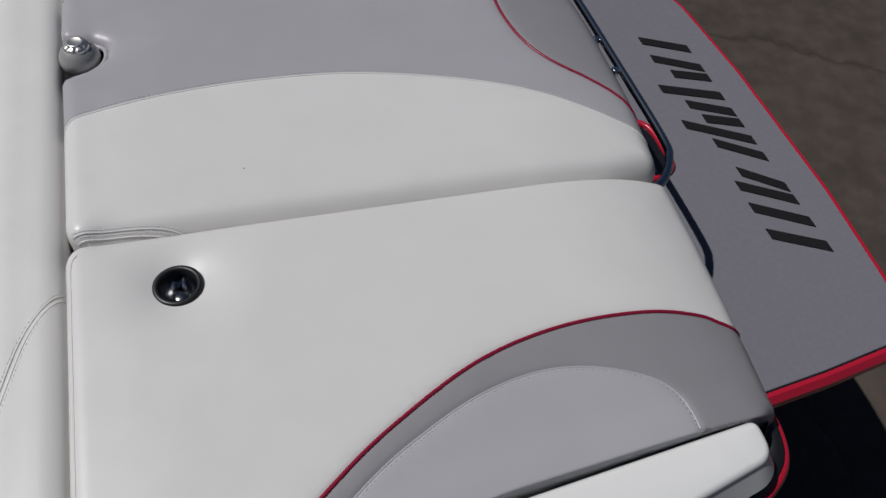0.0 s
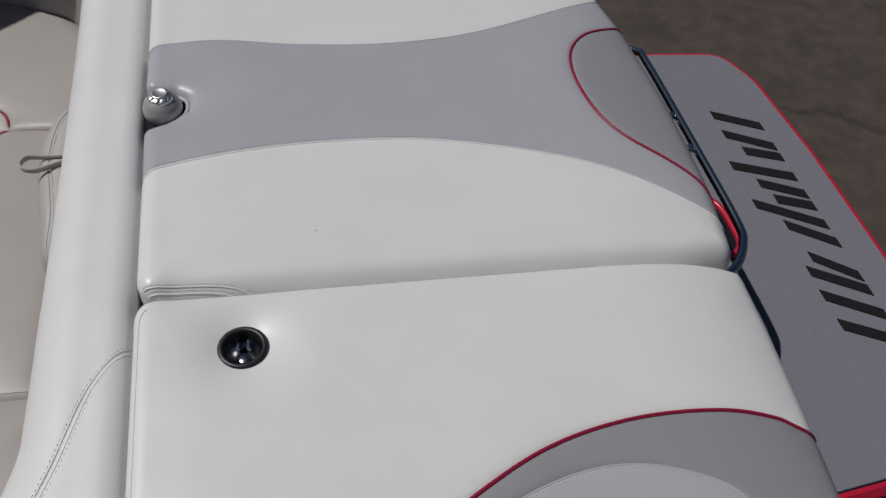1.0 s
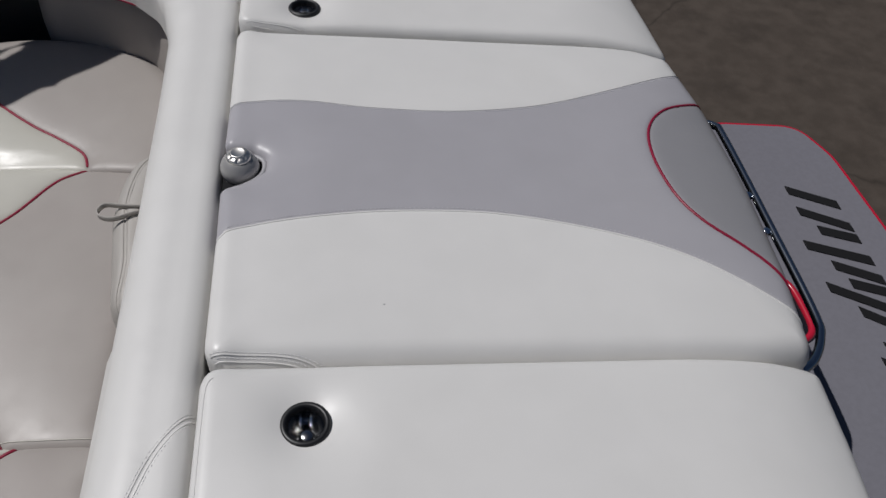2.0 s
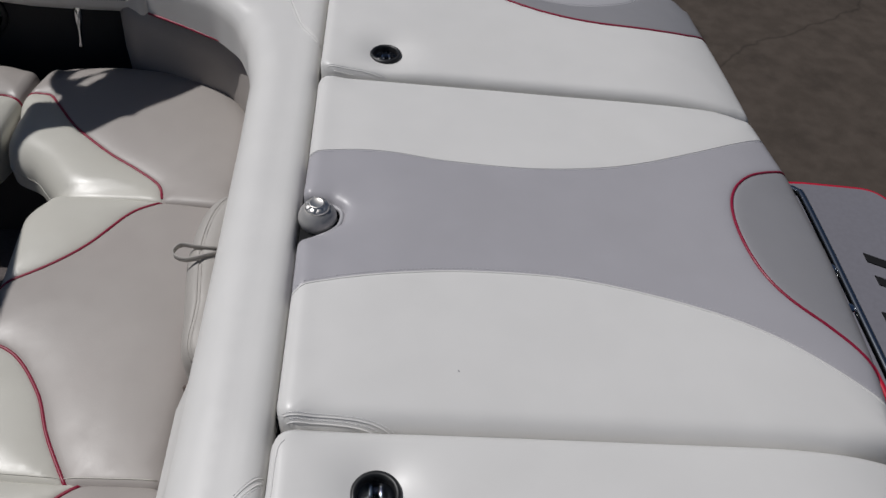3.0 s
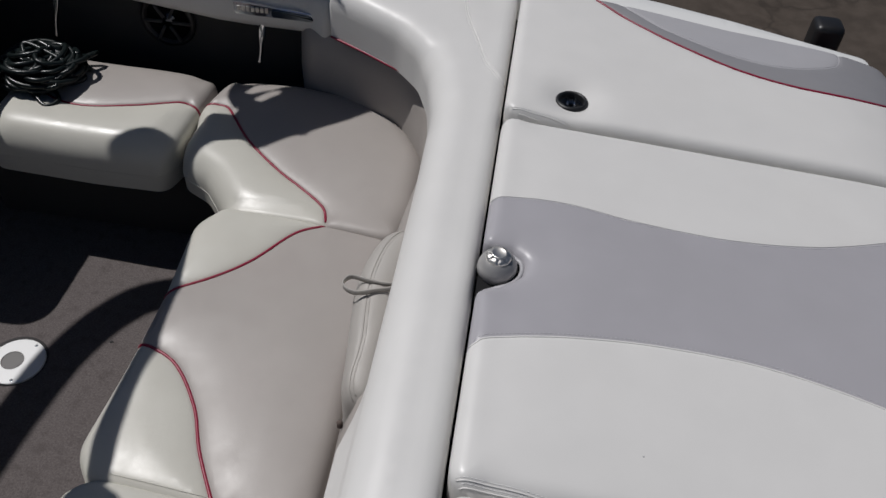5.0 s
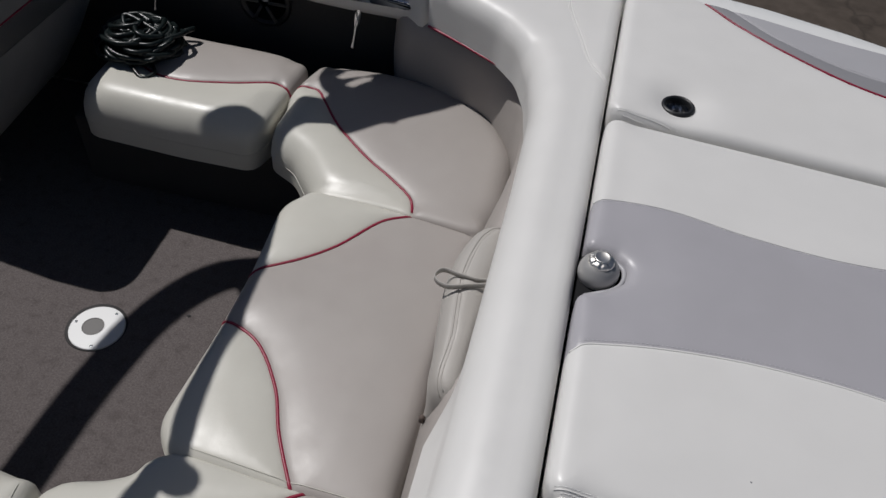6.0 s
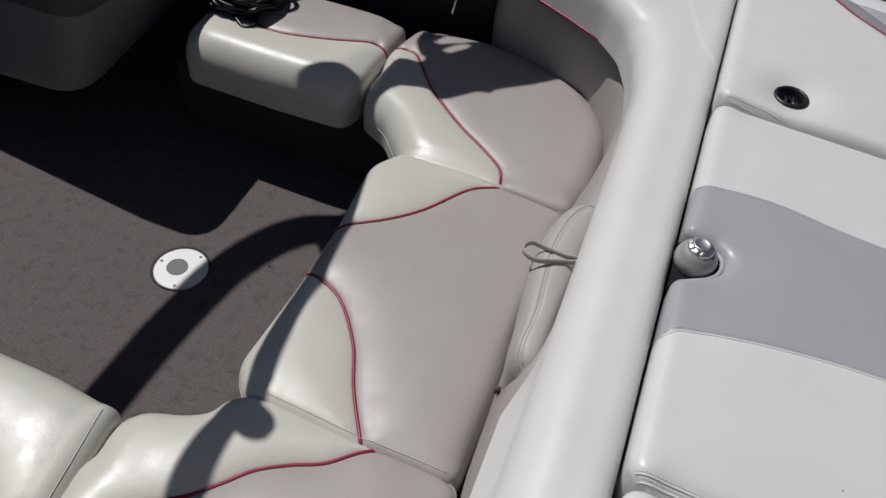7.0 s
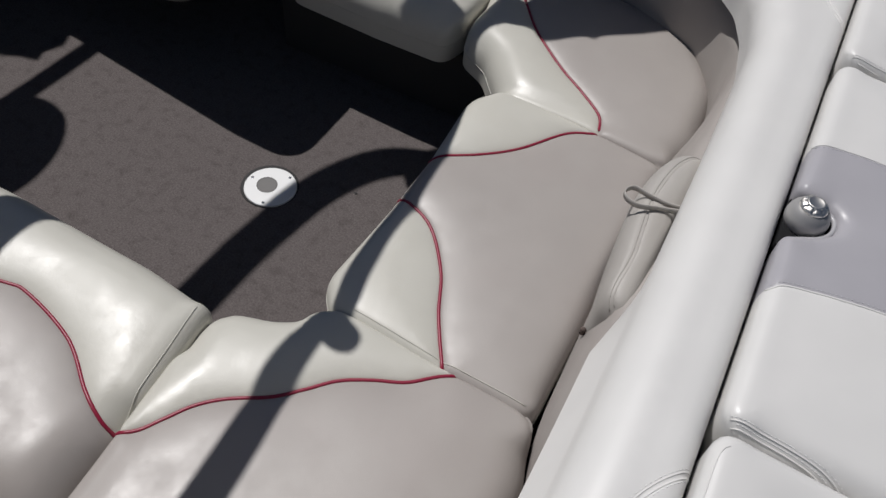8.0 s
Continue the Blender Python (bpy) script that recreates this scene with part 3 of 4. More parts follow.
def pylon():
    root = thing("tow_pylon", (0.008, 0, 0.6), "satin metal tow pylon knob with a fluted chrome cap", "pylon")
    c = (0.010, 0.008, 0)
    part("post", *lathe_mesh([(0.024, 0.6), (0.024, 0.865)], c, 20), SATIN, root)
    # Black block blots out the notch's lit walls in place of real shade.
    part("well", *block_mesh((-0.030, -0.075, 0.80), (0.080, 0.062, 0.884), 0.004), INK, root, "dark well round the post")
    ball = [(0.0448 * math.cos(a), 0.899 + 0.0425 * math.sin(a)) for a in np.linspace(-1.0, 1.0, 18)]
    part("ball", *lathe_mesh(ball, c, 40), PEARL, root)
    verts, faces = [], []
    rings = [(0.0265, 0.920, 0), (0.0272, 0.930, 0), (0.0262, 0.9345, 0.6), (0.0228, 0.9375, 1.0), (0.0182, 0.9392, 0.7), (0.0168, 0.9400, 0), (0.0165, 0.9425, 0), (0.0150, 0.9435, 0), (0.0135, 0.9425, 0)]
    for r, z, flute in rings:
        for k in range(64):
            a = 2 * math.pi * k / 64
            notch = flute * max(0.0, math.cos(8 * a)) ** 4
            q = 1.06 * r - 0.0026 * notch
            verts.append((c[0] + q * math.cos(a), c[1] + q * math.sin(a), z + 0.003 - 0.0045 * notch))
    for i in range(len(rings) - 1):
        faces += [[i * 64 + k, i * 64 + (k + 1) % 64, (i + 1) * 64 + (k + 1) % 64, (i + 1) * 64 + k] for k in range(64)]
    faces.append([(len(rings) - 1) * 64 + k for k in range(64)])
    part("cap", verts, faces, CAPMETAL, root, "fluted chrome cap")


# ---- transom and swim platform ----
def transom():
    verts, faces = block_mesh((0.95, -1.08, -0.25), (1.10, 1.08, 0.70), 0.03)
    structure("transom", verts, faces, BLACKGEL, "glossy black fibreglass transom under the sun pad", False)
    # Hidden below the pad's edge, added to close a sunlit slit on the platform.
    structure("shade_block", *block_mesh((1.10, -0.40, 0.30), (1.36, 0.47, 0.58), 0.03), BLACKGEL, "glossy black panel behind the grab rail")
    pit_v, pit_f = block_mesh((-0.03, -1.24, 0.05), (1.03, 1.24, 0.60), 0.01)
    # Black strip filled in so the gap behind the bolster looks deeply shaded.
    structure("gap_shade", *block_mesh((-0.0340, -1.24, 0.70), (-0.0282, 1.24, 0.81), 0.001), INK, "black rubber seal between the bolster and the sun pad")
    structure("engine_box", pit_v, pit_f, LINER, "dark engine box under the sun pad")


PLATFORM = [(1.185, 0.93, 0.03), (1.75, 0.935, 0.3), (2.04, 0.905, 0.13), (2.115, 0.72, 0.3), (2.145, 0.3, 1.0), (2.145, -0.3, 1.0), (2.115, -0.72, 0.3), (2.04, -0.87, 0.12),
            (1.75, -0.905, 0.3), (1.185, -0.95, 0.03)]


def platform():
    z = 0.237
    root = thing("swim_platform", (1.75, 0, z - 0.07), "grey foam-topped swim platform with a red and black rim", "platform")
    def slab(name, grow, lo, hi, mat, note, bevel=0.004):
        o = rounded(PLATFORM)
        c = np.array(o)
        t = np.roll(c, -1, 0) - np.roll(c, 1, 0)
        nrm = np.stack([t[:, 1], -t[:, 0]], 1) / np.hypot(*t.T)[:, None]
        area = sum(a[0] * b[1] - b[0] * a[1] for a, b in zip(o, o[1:] + o[:1]))
        nrm *= 1 if area > 0 else -1
        verts, faces, n = [], [], len(o)
        for g, h in ((grow - bevel, lo), (grow, lo + bevel), (grow, hi - bevel), (grow - bevel, hi)):
            verts += [(p[0], p[1], h) for p in c + nrm * g]
        for i in range(3):
            faces += [[i * n + k, i * n + (k + 1) % n, (i + 1) * n + (k + 1) % n, (i + 1) * n + k] for k in range(n)]
        faces += [[3 * n + k for k in range(n)], [k for k in range(n)][::-1]]
        if area < 0:
            faces = [q[::-1] for q in faces]
        return part(name, verts, faces, mat, root, note, False)
    slab("mat", -0.018, z - 0.012, z, PAD, "grey foam deck mat", 0.002)
    slab("deck", -0.013, z - 0.022, z - 0.004, BLACK, "black platform edge")
    slab("rim", 0.015, z - 0.075, z - 0.007, REDGEL, "glossy red rim", 0.017)
    slab("underside", -0.02, z - 0.12, z - 0.07, BLACK, "black underside")
    bars = [(0.535, 0.45, 1.842), (0.43, 0.34, 1.842), (0.27, 0.185, 1.80), (0.335, 0.285, 1.88), (0.175, 0.10, 1.86), (0.095, 0.045, 1.885), (0.085, -0.04, 1.80),
            (-0.02, -0.12, 1.865), (-0.16, -0.26, 1.88), (-0.215, -0.315, 1.845), (-0.31, -0.41, 1.842), (-0.42, -0.51, 1.842)]
    for yi, yo, xi in bars:
        w = 0.021
        top = [(xi, yi + w), (xi, yi - w), (2.005, yo - w), (2.005, yo + w)]
        verts = [(x, y, z + 0.0005) for x, y in top] + [(x, y, z + 0.004) for x, y in top]
        part("logo_bar", verts, [[0, 1, 2, 3], [7, 6, 5, 4], [0, 4, 5, 1], [1, 5, 6, 2], [2, 6, 7, 3], [3, 7, 4, 0]], INK, root, "slanted black logo bar", False)
    rim = spline([(1.52, 0.150), (1.60, 0.145), (1.650, 0.120), (1.672, 0.080), (1.677, 0.0), (1.673, -0.070), (1.650, -0.106), (1.60, -0.125), (1.52, -0.130)], 8)
    tube("opening_rim", [(x, y, z + 0.004) for x, y in rim], 0.0115, REDGEL, root, 10, label="rounded glossy red rim of the opening")
    n = len(rim)
    part("opening", [(x, y, z + 0.001) for x, y in rim] + [(x, y, z + 0.003) for x, y in rim], [[i for i in range(n)][::-1], [n + i for i in range(n)]] + [[i, (i + 1) % n, n + (i + 1) % n, n + i] for i in range(n)], BLACKGEL, root, "dark glossy opening in the platform", False)
    rail = thing("transom_rail", (1.38, 0, 0.5), "polished steel transom grab rail", "rail")
    pts = spline([(1.30, 0.50, 0.59), (1.36, 0.475, 0.615), (1.397, 0.43, 0.638), (1.404, 0.36, 0.645), (1.405, -0.05, 0.645), (1.402, -0.31, 0.645), (1.382, -0.385, 0.65), (1.335, -0.450, 0.655), (1.28, -0.485, 0.655)], 8)
    tube("rail_tube", pts, 0.0115, STEEL, rail, 14)
    for y in (0.112, -0.028):
        part("bracket", *block_mesh((1.27, y - 0.010, 0.610), (1.385, y + 0.010, 0.632), 0.004), SATIN, rail)
        part("bracket_cap", *lathe_mesh([(0.012, 0.60), (0.012, 0.650), (0.010, 0.653), (0.002, 0.654)], (1.386, y, 0), 16), CHROME, rail, "bright chrome cap")


ground()
hull()
for s in (1, -1):
    gunwale(s)
pad_mid, hatch = sun_pad()
for s in (1, -1):
    side_pad(s)
pylon()
transom()
platform()

# ---- cockpit ----
def cockpit_shell():
    structure("floor", *block_mesh((-3.4, -1.34, -0.06), (0.0, 1.34, 0.0), 0), CARPET, "worn grey cockpit carpet")
    for s, nm in ((1, "wall_starboard"), (-1, "wall_port")):
        structure(nm, *block_mesh((-3.3, s * 1.375 - 0.02, 0.0), (-0.05, s * 1.375 + 0.02, 0.84), 0), LINER, "dark carpeted cockpit side")
    structure("wall_aft", *block_mesh((-0.20, -1.3, 0.0), (-0.06, 1.3, 0.69), 0), LINER, "dark panel behind the rear seats")
    structure("wall_bow", *block_mesh((-3.46, -1.28, 0.0), (-3.38, 1.28, 0.84), 0), LINER, "dark bulkhead at the bow end of the cockpit")
    bow = [(x, b) for x, b in BEAM if x < -3.2]
    n = len(bow)
    verts = [(x, b * 0.985, 0.86) for x, b in bow] + [(x, -b * 0.985, 0.86) for x, b in bow] + [(x, b, 0.78) for x, b in bow] + [(x, -b, 0.78) for x, b in bow] + [(x, 0, 0.92) for x, b in bow]
    faces = []
    for i in range(n - 1):
        faces += [[i, i + 1, 4 * n + i + 1, 4 * n + i], [4 * n + i, 4 * n + i + 1, n + i + 1, n + i], [2 * n + i, 2 * n + i + 1, i + 1, i], [n + i, n + i + 1, 3 * n + i + 1, 3 * n + i]]
    structure("foredeck", verts, faces, GEL, "white fibreglass foredeck", True)


COAM = [(-0.0342, -1.255, 0.03), (-0.0342, 1.255, 0.03), (-0.655, 1.295, 0.04), (-0.655, 1.14, 0.03), (-0.52, 1.062, 0.2), (-0.39, 0.982, 0.2), (-0.310, 0.89, 0.2), (-0.263, 0.77, 0.2), (-0.232, 0.60, 0.3), (-0.225, 0.30, 0.3),
        (-0.222, -0.30, 0.3), (-0.222, -0.60, 0.3), (-0.224, -0.80, 0.3), (-0.262, -0.93, 0.2), (-0.35, -1.02, 0.2), (-0.50, -1.09, 0.2), (-0.655, -1.14, 0.03), (-0.655, -1.295, 0.04)]


def coaming():
    seams = []
    for s in (1, -1):
        k = 0.0 if s > 0 else 0.092
        line = spline([(-0.02, s * (0.725 - k)), (-0.05, s * (0.745 - k)), (-0.098, s * (0.815 - k)), (-0.138, s * (0.935 - k)), (-0.19, s * (1.1 - k)), (-0.22, s * 1.31)])
        seams.append((line, 0.0015, 0.006))
    pad = Padding(rounded(COAM), (0.905, 0, 0), 0.092, seams, firm=[([(-0.0342, -1.25), (-0.0342, 1.25)], 0.58), ([(-0.64, 1.135), (-0.52, 1.062), (-0.39, 0.982), (-0.33, 0.92)], 0.25)])
    zones = [[(-0.02, seams[i][0][0][1])] + seams[i][0] + [(0.1, s * 1.4), (0.1, s * 0.7)] for i, s in enumerate((1, -1))]
    root = cushion("rear_bolster", "thick rolled white vinyl bolster across the rear seat back", pad, 0.722,
                   [("corner_panel", zones[0], WHITE, ""), ("corner_panel", zones[1], WHITE, ""), ("roll_panel", None, WHITE, "")], category="bolster",
                   flare=lambda x, y: 0.042 * min(1.0, max(0.0, (-0.20 - y) / 0.2)) if x < -0.15 else 0.0)
    for line, *_ in seams:
        for d in (0.0042, -0.0042):
            ridge(pad, offset(line, d), root, WHITE, 0.0017)
        stitching(pad, line, root, (0.0085, -0.0085))
    back = thing("seat_backrest", (-0.3, 0, 0.3), "pale grey vinyl lower backrest wrapped round the rear seats", "backrest")
    inner = [(-0.80, 1.31), (-0.775, 1.245), (-0.73, 1.205), (-0.66, 1.175), (-0.55, 1.115), (-0.385, 1.03), (-0.285, 0.89), (-0.25, 0.77), (-0.245, 0.64), (-0.255, 0.30), (-0.262, 0.0)]
    line = spline(inner + [(x, -y) for x, y in inner[-2::-1]], 8)
    profile = [(0.012, 0.32), (0.016, 0.5), (0.008, 0.62), (-0.002, 0.68), (-0.02, 0.70), (-0.06, 0.705)]
    verts, faces, cols = [], [], len(profile)
    for d, z in profile:
        verts += [(x - 0.034 * max(0, min(1, (0.62 - abs(y)) / 0.15)) * max(0, min(1, (0.66 - z) / 0.15)), y, z) for x, y in offset(line, -d)]
    n = len(line)
    for j in range(cols - 1):
        faces += [[j * n + i, (j + 1) * n + i, (j + 1) * n + i + 1, j * n + i + 1] for i in range(n - 1)]
    part("back_panel", verts, faces, TAUPE, back)
    bend = spline([(-0.652, 1.130), (-0.582, 1.093), (-0.518, 1.057), (-0.447, 1.014), (-0.385, 0.975), (-0.338, 0.928), (-0.304, 0.876), (-0.282, 0.82)], 8)
    tube("piping", [(x + 0.003, y + 0.003, 0.725) for x, y in bend], 0.0045, RED, back, 8, label="dark red piping")
    # loose middle panel with its pull strap
    front = [(-0.225, 0.262), (-0.262, 0.252), (-0.292, 0.222), (-0.316, 0.16), (-0.328, 0.06), (-0.319, -0.05), (-0.308, -0.14), (-0.303, -0.20), (-0.288, -0.238), (-0.25, -0.256)]
    curve = spline(front, 6)
    lens = curve + [(-0.215, -0.256), (-0.205, 0.262)]
    middle = [(x + 0.042 - 0.15 * max(0, -0.10 - y), y) for x, y in curve if -0.243 < y < 0.245]
    pad_b = Padding(lens, (0.752, 0, 0.10), 0.080, [(middle, 0.004, 0.006)], soft=0.012)
    panel = cushion("backrest_panel", "pale taupe vinyl removable backrest panel", pad_b, 0.49, [("pad", None, PALETAUPE, "")], step=0.012, category="backrest")
    for d in (0.004, -0.004):
        ridge(pad_b, offset(middle, d), panel, PALETAUPE, 0.0014)
    strap = thing("pull_strap", (-0.29, 0.0, 0.76), "pale vinyl pull strap folded into a loop", "strap")
    loop = spline([(-0.215, 0.028, 0), (-0.265, 0.010, 0), (-0.31, -0.006, 0), (-0.340, 0.002, 0), (-0.350, 0.022, 0), (-0.334, 0.043, 0), (-0.295, 0.037, 0), (-0.25, 0.033, 0), (-0.215, 0.040, 0)], 8)
    verts, faces, n = [], [], len(loop)
    for side, z in ((-0.0014, 0.736), (-0.0014, 0.751), (0.0014, 0.751), (0.0014, 0.736)):
        verts += [(x, y + 0.014, z + 0.01 * (x + 0.235)) for x, y in offset(loop, side)]
    for r in range(4):
        faces += [[r * n + i, r * n + i + 1, ((r + 1) % 4) * n + i + 1, ((r + 1) % 4) * n + i] for i in range(n - 1)]
    part("band", verts, faces, PALETAUPE, strap)
    buckle = thing("snap_clip", (-0.303, -0.232, 0.53), "small dark fabric fastening at the panel's end", "clip")
    part("knot", *lathe_mesh([(0.003, -0.013), (0.008, -0.008), (0.006, 0.0), (0.008, 0.006), (0.003, 0.012)], (-0.303, -0.232, 0.545), 10), material("brown_fabric", (0.10, 0.075, 0.065), 0.9), buckle)


SEAT = (0.494, 0, 0)
def side_welt(outline, root, z):
    ring = dense(outline, 0.012)
    tube("welt", [(x, y, z) for x, y in ring], 0.0015, CREAM, root, 6, True, "cream edge welt")


MIDSEAT = [(-0.315, -0.462, 0.05), (-0.30, 0.46, 0.05), (-0.60, 0.497, 0.3), (-0.872, 0.507, 0.09), (-0.922, 0.425, 0.11), (-0.902, 0.15, 0.6), (-0.902, -0.08, 0.6), (-0.920, -0.36, 0.09), (-0.86, -0.432, 0.08), (-0.60, -0.454, 0.3)]
MID_RED_N = spline([(-0.95, -0.02), (-0.885, -0.037), (-0.776, -0.085), (-0.682, -0.199), (-0.623, -0.321), (-0.539, -0.458), (-0.50, -0.52)])
MID_RED_F = spline([(-0.95, 0.12), (-0.897, 0.143), (-0.778, 0.219), (-0.692, 0.301), (-0.605, 0.432), (-0.524, 0.485), (-0.47, 0.53)])


def mid_seat():
    pad = Padding(rounded(MIDSEAT), SEAT, 0.052, [(MID_RED_N, 0.005, 0.006), (MID_RED_F, 0.005, 0.006)], wave=0.004, puff=0.020, soft=0.012, firm=[([(-0.33, -0.465), (-0.82, -0.45)], 0.45), ([(-0.33, 0.485), (-0.80, 0.505)], 0.7)])
    root = cushion("middle_seat_cushion", "taupe vinyl middle seat cushion with cream front corners", pad, 0.32,
                   [("near_corner", MID_RED_N + [(-0.6, -0.7), (-1.1, -0.7), (-1.1, -0.03)], CREAM, "cream vinyl corner"), ("far_corner", MID_RED_F + [(-0.6, 0.7), (-1.1, 0.7), (-1.1, 0.12)], CREAM, "cream vinyl corner"),
                    ("seat_panel", None, TAUPE, "")], group="rear seat cushions")
    side_welt(pad.outline, root, 0.405)
    tube("edge_cord", on_pad(pad, [(-0.345, -0.434), (-0.60, -0.427), (-0.80, -0.412)], 0.0004), 0.0015, CREAM, root, 6, label="thin sewn edge cord")
    piping(pad, MID_RED_N, root, 0.0048), piping(pad, MID_RED_F, root, 0.0048)


FAR_CORNER = [(-0.300, 0.458, 0.04), (-0.248, 0.60, 0.1), (-0.260, 0.88, 0.2), (-0.358, 1.07, 0.2), (-0.55, 1.185, 0.2), (-0.80, 1.22, 0.3), (-1.045, 1.19, 0.05), (-1.09, 1.0, 0.4), (-1.10, 0.80, 0.1), (-1.075, 0.715, 0.08),
              (-0.97, 0.66, 0.12), (-0.89, 0.56, 0.1), (-0.845, 0.495, 0.03), (-0.60, 0.486, 0.3)]
FAR_RED = spline([(-0.51, 0.44), (-0.524, 0.50), (-0.549, 0.565), (-0.633, 0.635), (-0.73, 0.705), (-0.868, 0.83), (-0.96, 0.95), (-1.002, 1.0), (-1.055, 1.01), (-1.12, 1.0)])
NEAR_CORNER = [(-0.315, -0.445, 0.04), (-0.60, -0.434, 0.3), (-0.835, -0.418, 0.03), (-0.89, -0.460, 0.1), (-0.97, -0.512, 0.12), (-1.05, -0.528, 0.07), (-1.102, -0.582, 0.06), (-1.084, -0.80, 0.4), (-1.066, -0.98, 0.4), (-1.05, -1.20, 0.06), (-0.80, -1.22, 0.3),
               (-0.56, -1.17, 0.2), (-0.40, -1.05, 0.2), (-0.276, -0.88, 0.2), (-0.262, -0.60, 0.1)]
NEAR_RED = spline([(-0.47, -0.42), (-0.538, -0.460), (-0.60, -0.515), (-0.668, -0.549), (-0.733, -0.590), (-0.783, -0.644), (-0.836, -0.697), (-0.916, -0.750), (-0.965, -0.797), (-0.999, -0.851), (-1.030, -0.897), (-1.062, -0.920), (-1.12, -0.935)])


def corner_seat(outline, red, side):
    pad = Padding(rounded(outline), SEAT, 0.084, [(red, 0.005, 0.006)], wave=0.004, puff=0.020, soft=0.024, firm=[([(-0.33, side * 0.46), (-0.60, side * 0.46), (-0.84, side * 0.455)], 0.78), ([(-1.105, side * (0.75 if side < 0 else 0.98)), (-1.07, side * 1.2)], 0.6)])
    front = red + ([(-1.3, 1.0), (-1.3, 0.3), (-0.5, 0.3)] if side > 0 else [(-1.3, -1.0), (-1.3, -0.3), (-0.45, -0.3)])
    root = cushion("corner_seat_cushion", "taupe vinyl corner seat cushion with a cream front roll", pad, 0.32, [("front_roll", front, CREAM, "cream vinyl front"), ("seat_panel", None, TAUPE, "")], group="rear seat cushions")
    side_welt(pad.outline, root, 0.375)
    piping(pad, [p for p in red if abs(p[1]) > (0.500 if side > 0 else 0.444)], root, 0.0048)


FAR_SIDE = [(-1.115, 0.80, 0.08), (-1.075, 1.20, 0.15), (-1.35, 1.215, 0.4), (-1.82, 1.22, 0.10), (-1.81, 0.81, 0.10), (-1.765, 0.714, 0.14), (-1.40, 0.70, 0.5), (-1.14, 0.705, 0.06)]
FAR_SIDE_RED = spline([(-1.03, 0.93), (-1.08, 0.962), (-1.12, 0.985), (-1.175, 0.991), (-1.321, 0.942), (-1.47, 0.905), (-1.589, 0.917), (-1.72, 0.99), (-1.85, 1.05), (-1.95, 1.08)])
NEAR_SIDE = [(-1.098, -0.560, 0.05), (-1.30, -0.535, 0.3), (-1.76, -0.523, 0.5), (-2.3, -0.53, 0.1), (-2.35, -1.20, 0.1), (-1.30, -1.215, 0.4), (-1.032, -1.20, 0.06), (-1.048, -0.98, 0.3), (-1.068, -0.80, 0.3)]
NEAR_SIDE_RED = spline([(-1.03, -0.97), (-1.07, -0.926), (-1.12, -0.915), (-1.188, -0.881), (-1.308, -0.804), (-1.47, -0.759), (-1.55, -0.766), (-1.8, -0.82), (-2.1, -0.86), (-2.4, -0.87)])


def side_seat(outline, red, side):
    pad = Padding(rounded(outline), SEAT, 0.088, [(red, 0.005, 0.006)], wave=0.004, puff=0.020, soft=0.012, tight=None if side > 0 else (-1.06, -1.10, 0.24, -0.9),
                  firm=[([(-1.09, side * 0.60), (-1.07, side * (1.2 if side > 0 else 0.80))], 0.5)])
    front = red + ([(-2.6, 1.0), (-2.6, 0.3), (-1.0, 0.3)] if side > 0 else [(-2.6, -0.9), (-2.6, -0.3), (-1.0, -0.3)])
    root = cushion("side_seat_cushion", "taupe vinyl side seat cushion with a cream front roll", pad, 0.30, [("front_roll", front, CREAM, "cream vinyl front"), ("seat_panel", None, TAUPE, "")], group="rear seat cushions")
    side_welt(pad.outline, root, 0.365)
    if side < 0:
        tube("edge_cord", on_pad(pad, [p[:2] for p in spline([(-1.122, -0.590), (-1.117, -0.62), (-1.106, -0.70), (-1.094, -0.80), (-1.082, -0.90)])], 0.0006), 0.0013, CREAM, root, 6, label="thin sewn edge cord")
    piping(pad, red, root, 0.0048)


def seat_bases():
    structure("seat_base_middle", *block_mesh((-0.80, -0.55, 0.0), (-0.20, 0.60, 0.318), 0.01), LINER, "dark base under the rear seats")
    structure("seat_base_starboard", *block_mesh((-1.88, 0.80, 0.0), (-0.20, 1.34, 0.296), 0.01), LINER, "dark base under the starboard seats")
    structure("seat_base_port", *block_mesh((-2.3, -1.34, 0.0), (-0.20, -0.64, 0.296), 0.01), LINER, "dark base under the port seats")


def floor_socket():
    at = (-1.478, 0.136, 0.0)
    root = thing("table_socket", at, "round white table base plate set in the carpet", "floor socket")
    # Dark ring, shifted sunward, colours in the shadow of the carpet's cut edge.
    part("recess_shade", *lathe_mesh([(0.099, 0.0005), (0.098, 0.0025), (0.086, 0.0028)], (at[0] - 0.007, at[1] + 0.006, 0), 48), LINER, root, "dark cut edge of the carpet")
    part("plate", *lathe_mesh([(0.089, 0.001), (0.089, 0.008), (0.087, 0.0095), (0.030, 0.0096), (0.002, 0.0096)], at, 48), PLATE, root, "", False)
    plug = (at[0] - 0.014, at[1], 0)
    part("socket", *lathe_mesh([(0.0355, 0.0098), (0.0355, 0.0112), (0.033, 0.0112), (0.032, 0.0102), (0.002, 0.0102)], plug, 32), material("grey_plug", (0.13, 0.125, 0.12), 0.6), root, "grey plug", False)
    for a in (1.13, 3.1, 5.0):
        part("screw", *lathe_mesh([(0.005, 0.0095), (0.005, 0.0105), (0.003, 0.0107)], (at[0] + 0.076 * math.cos(a), at[1] + 0.076 * math.sin(a), 0), 10), STEEL, root)


cockpit_shell()
coaming()
mid_seat()
corner_seat(FAR_CORNER, FAR_RED, 1), corner_seat(NEAR_CORNER, NEAR_RED, -1)
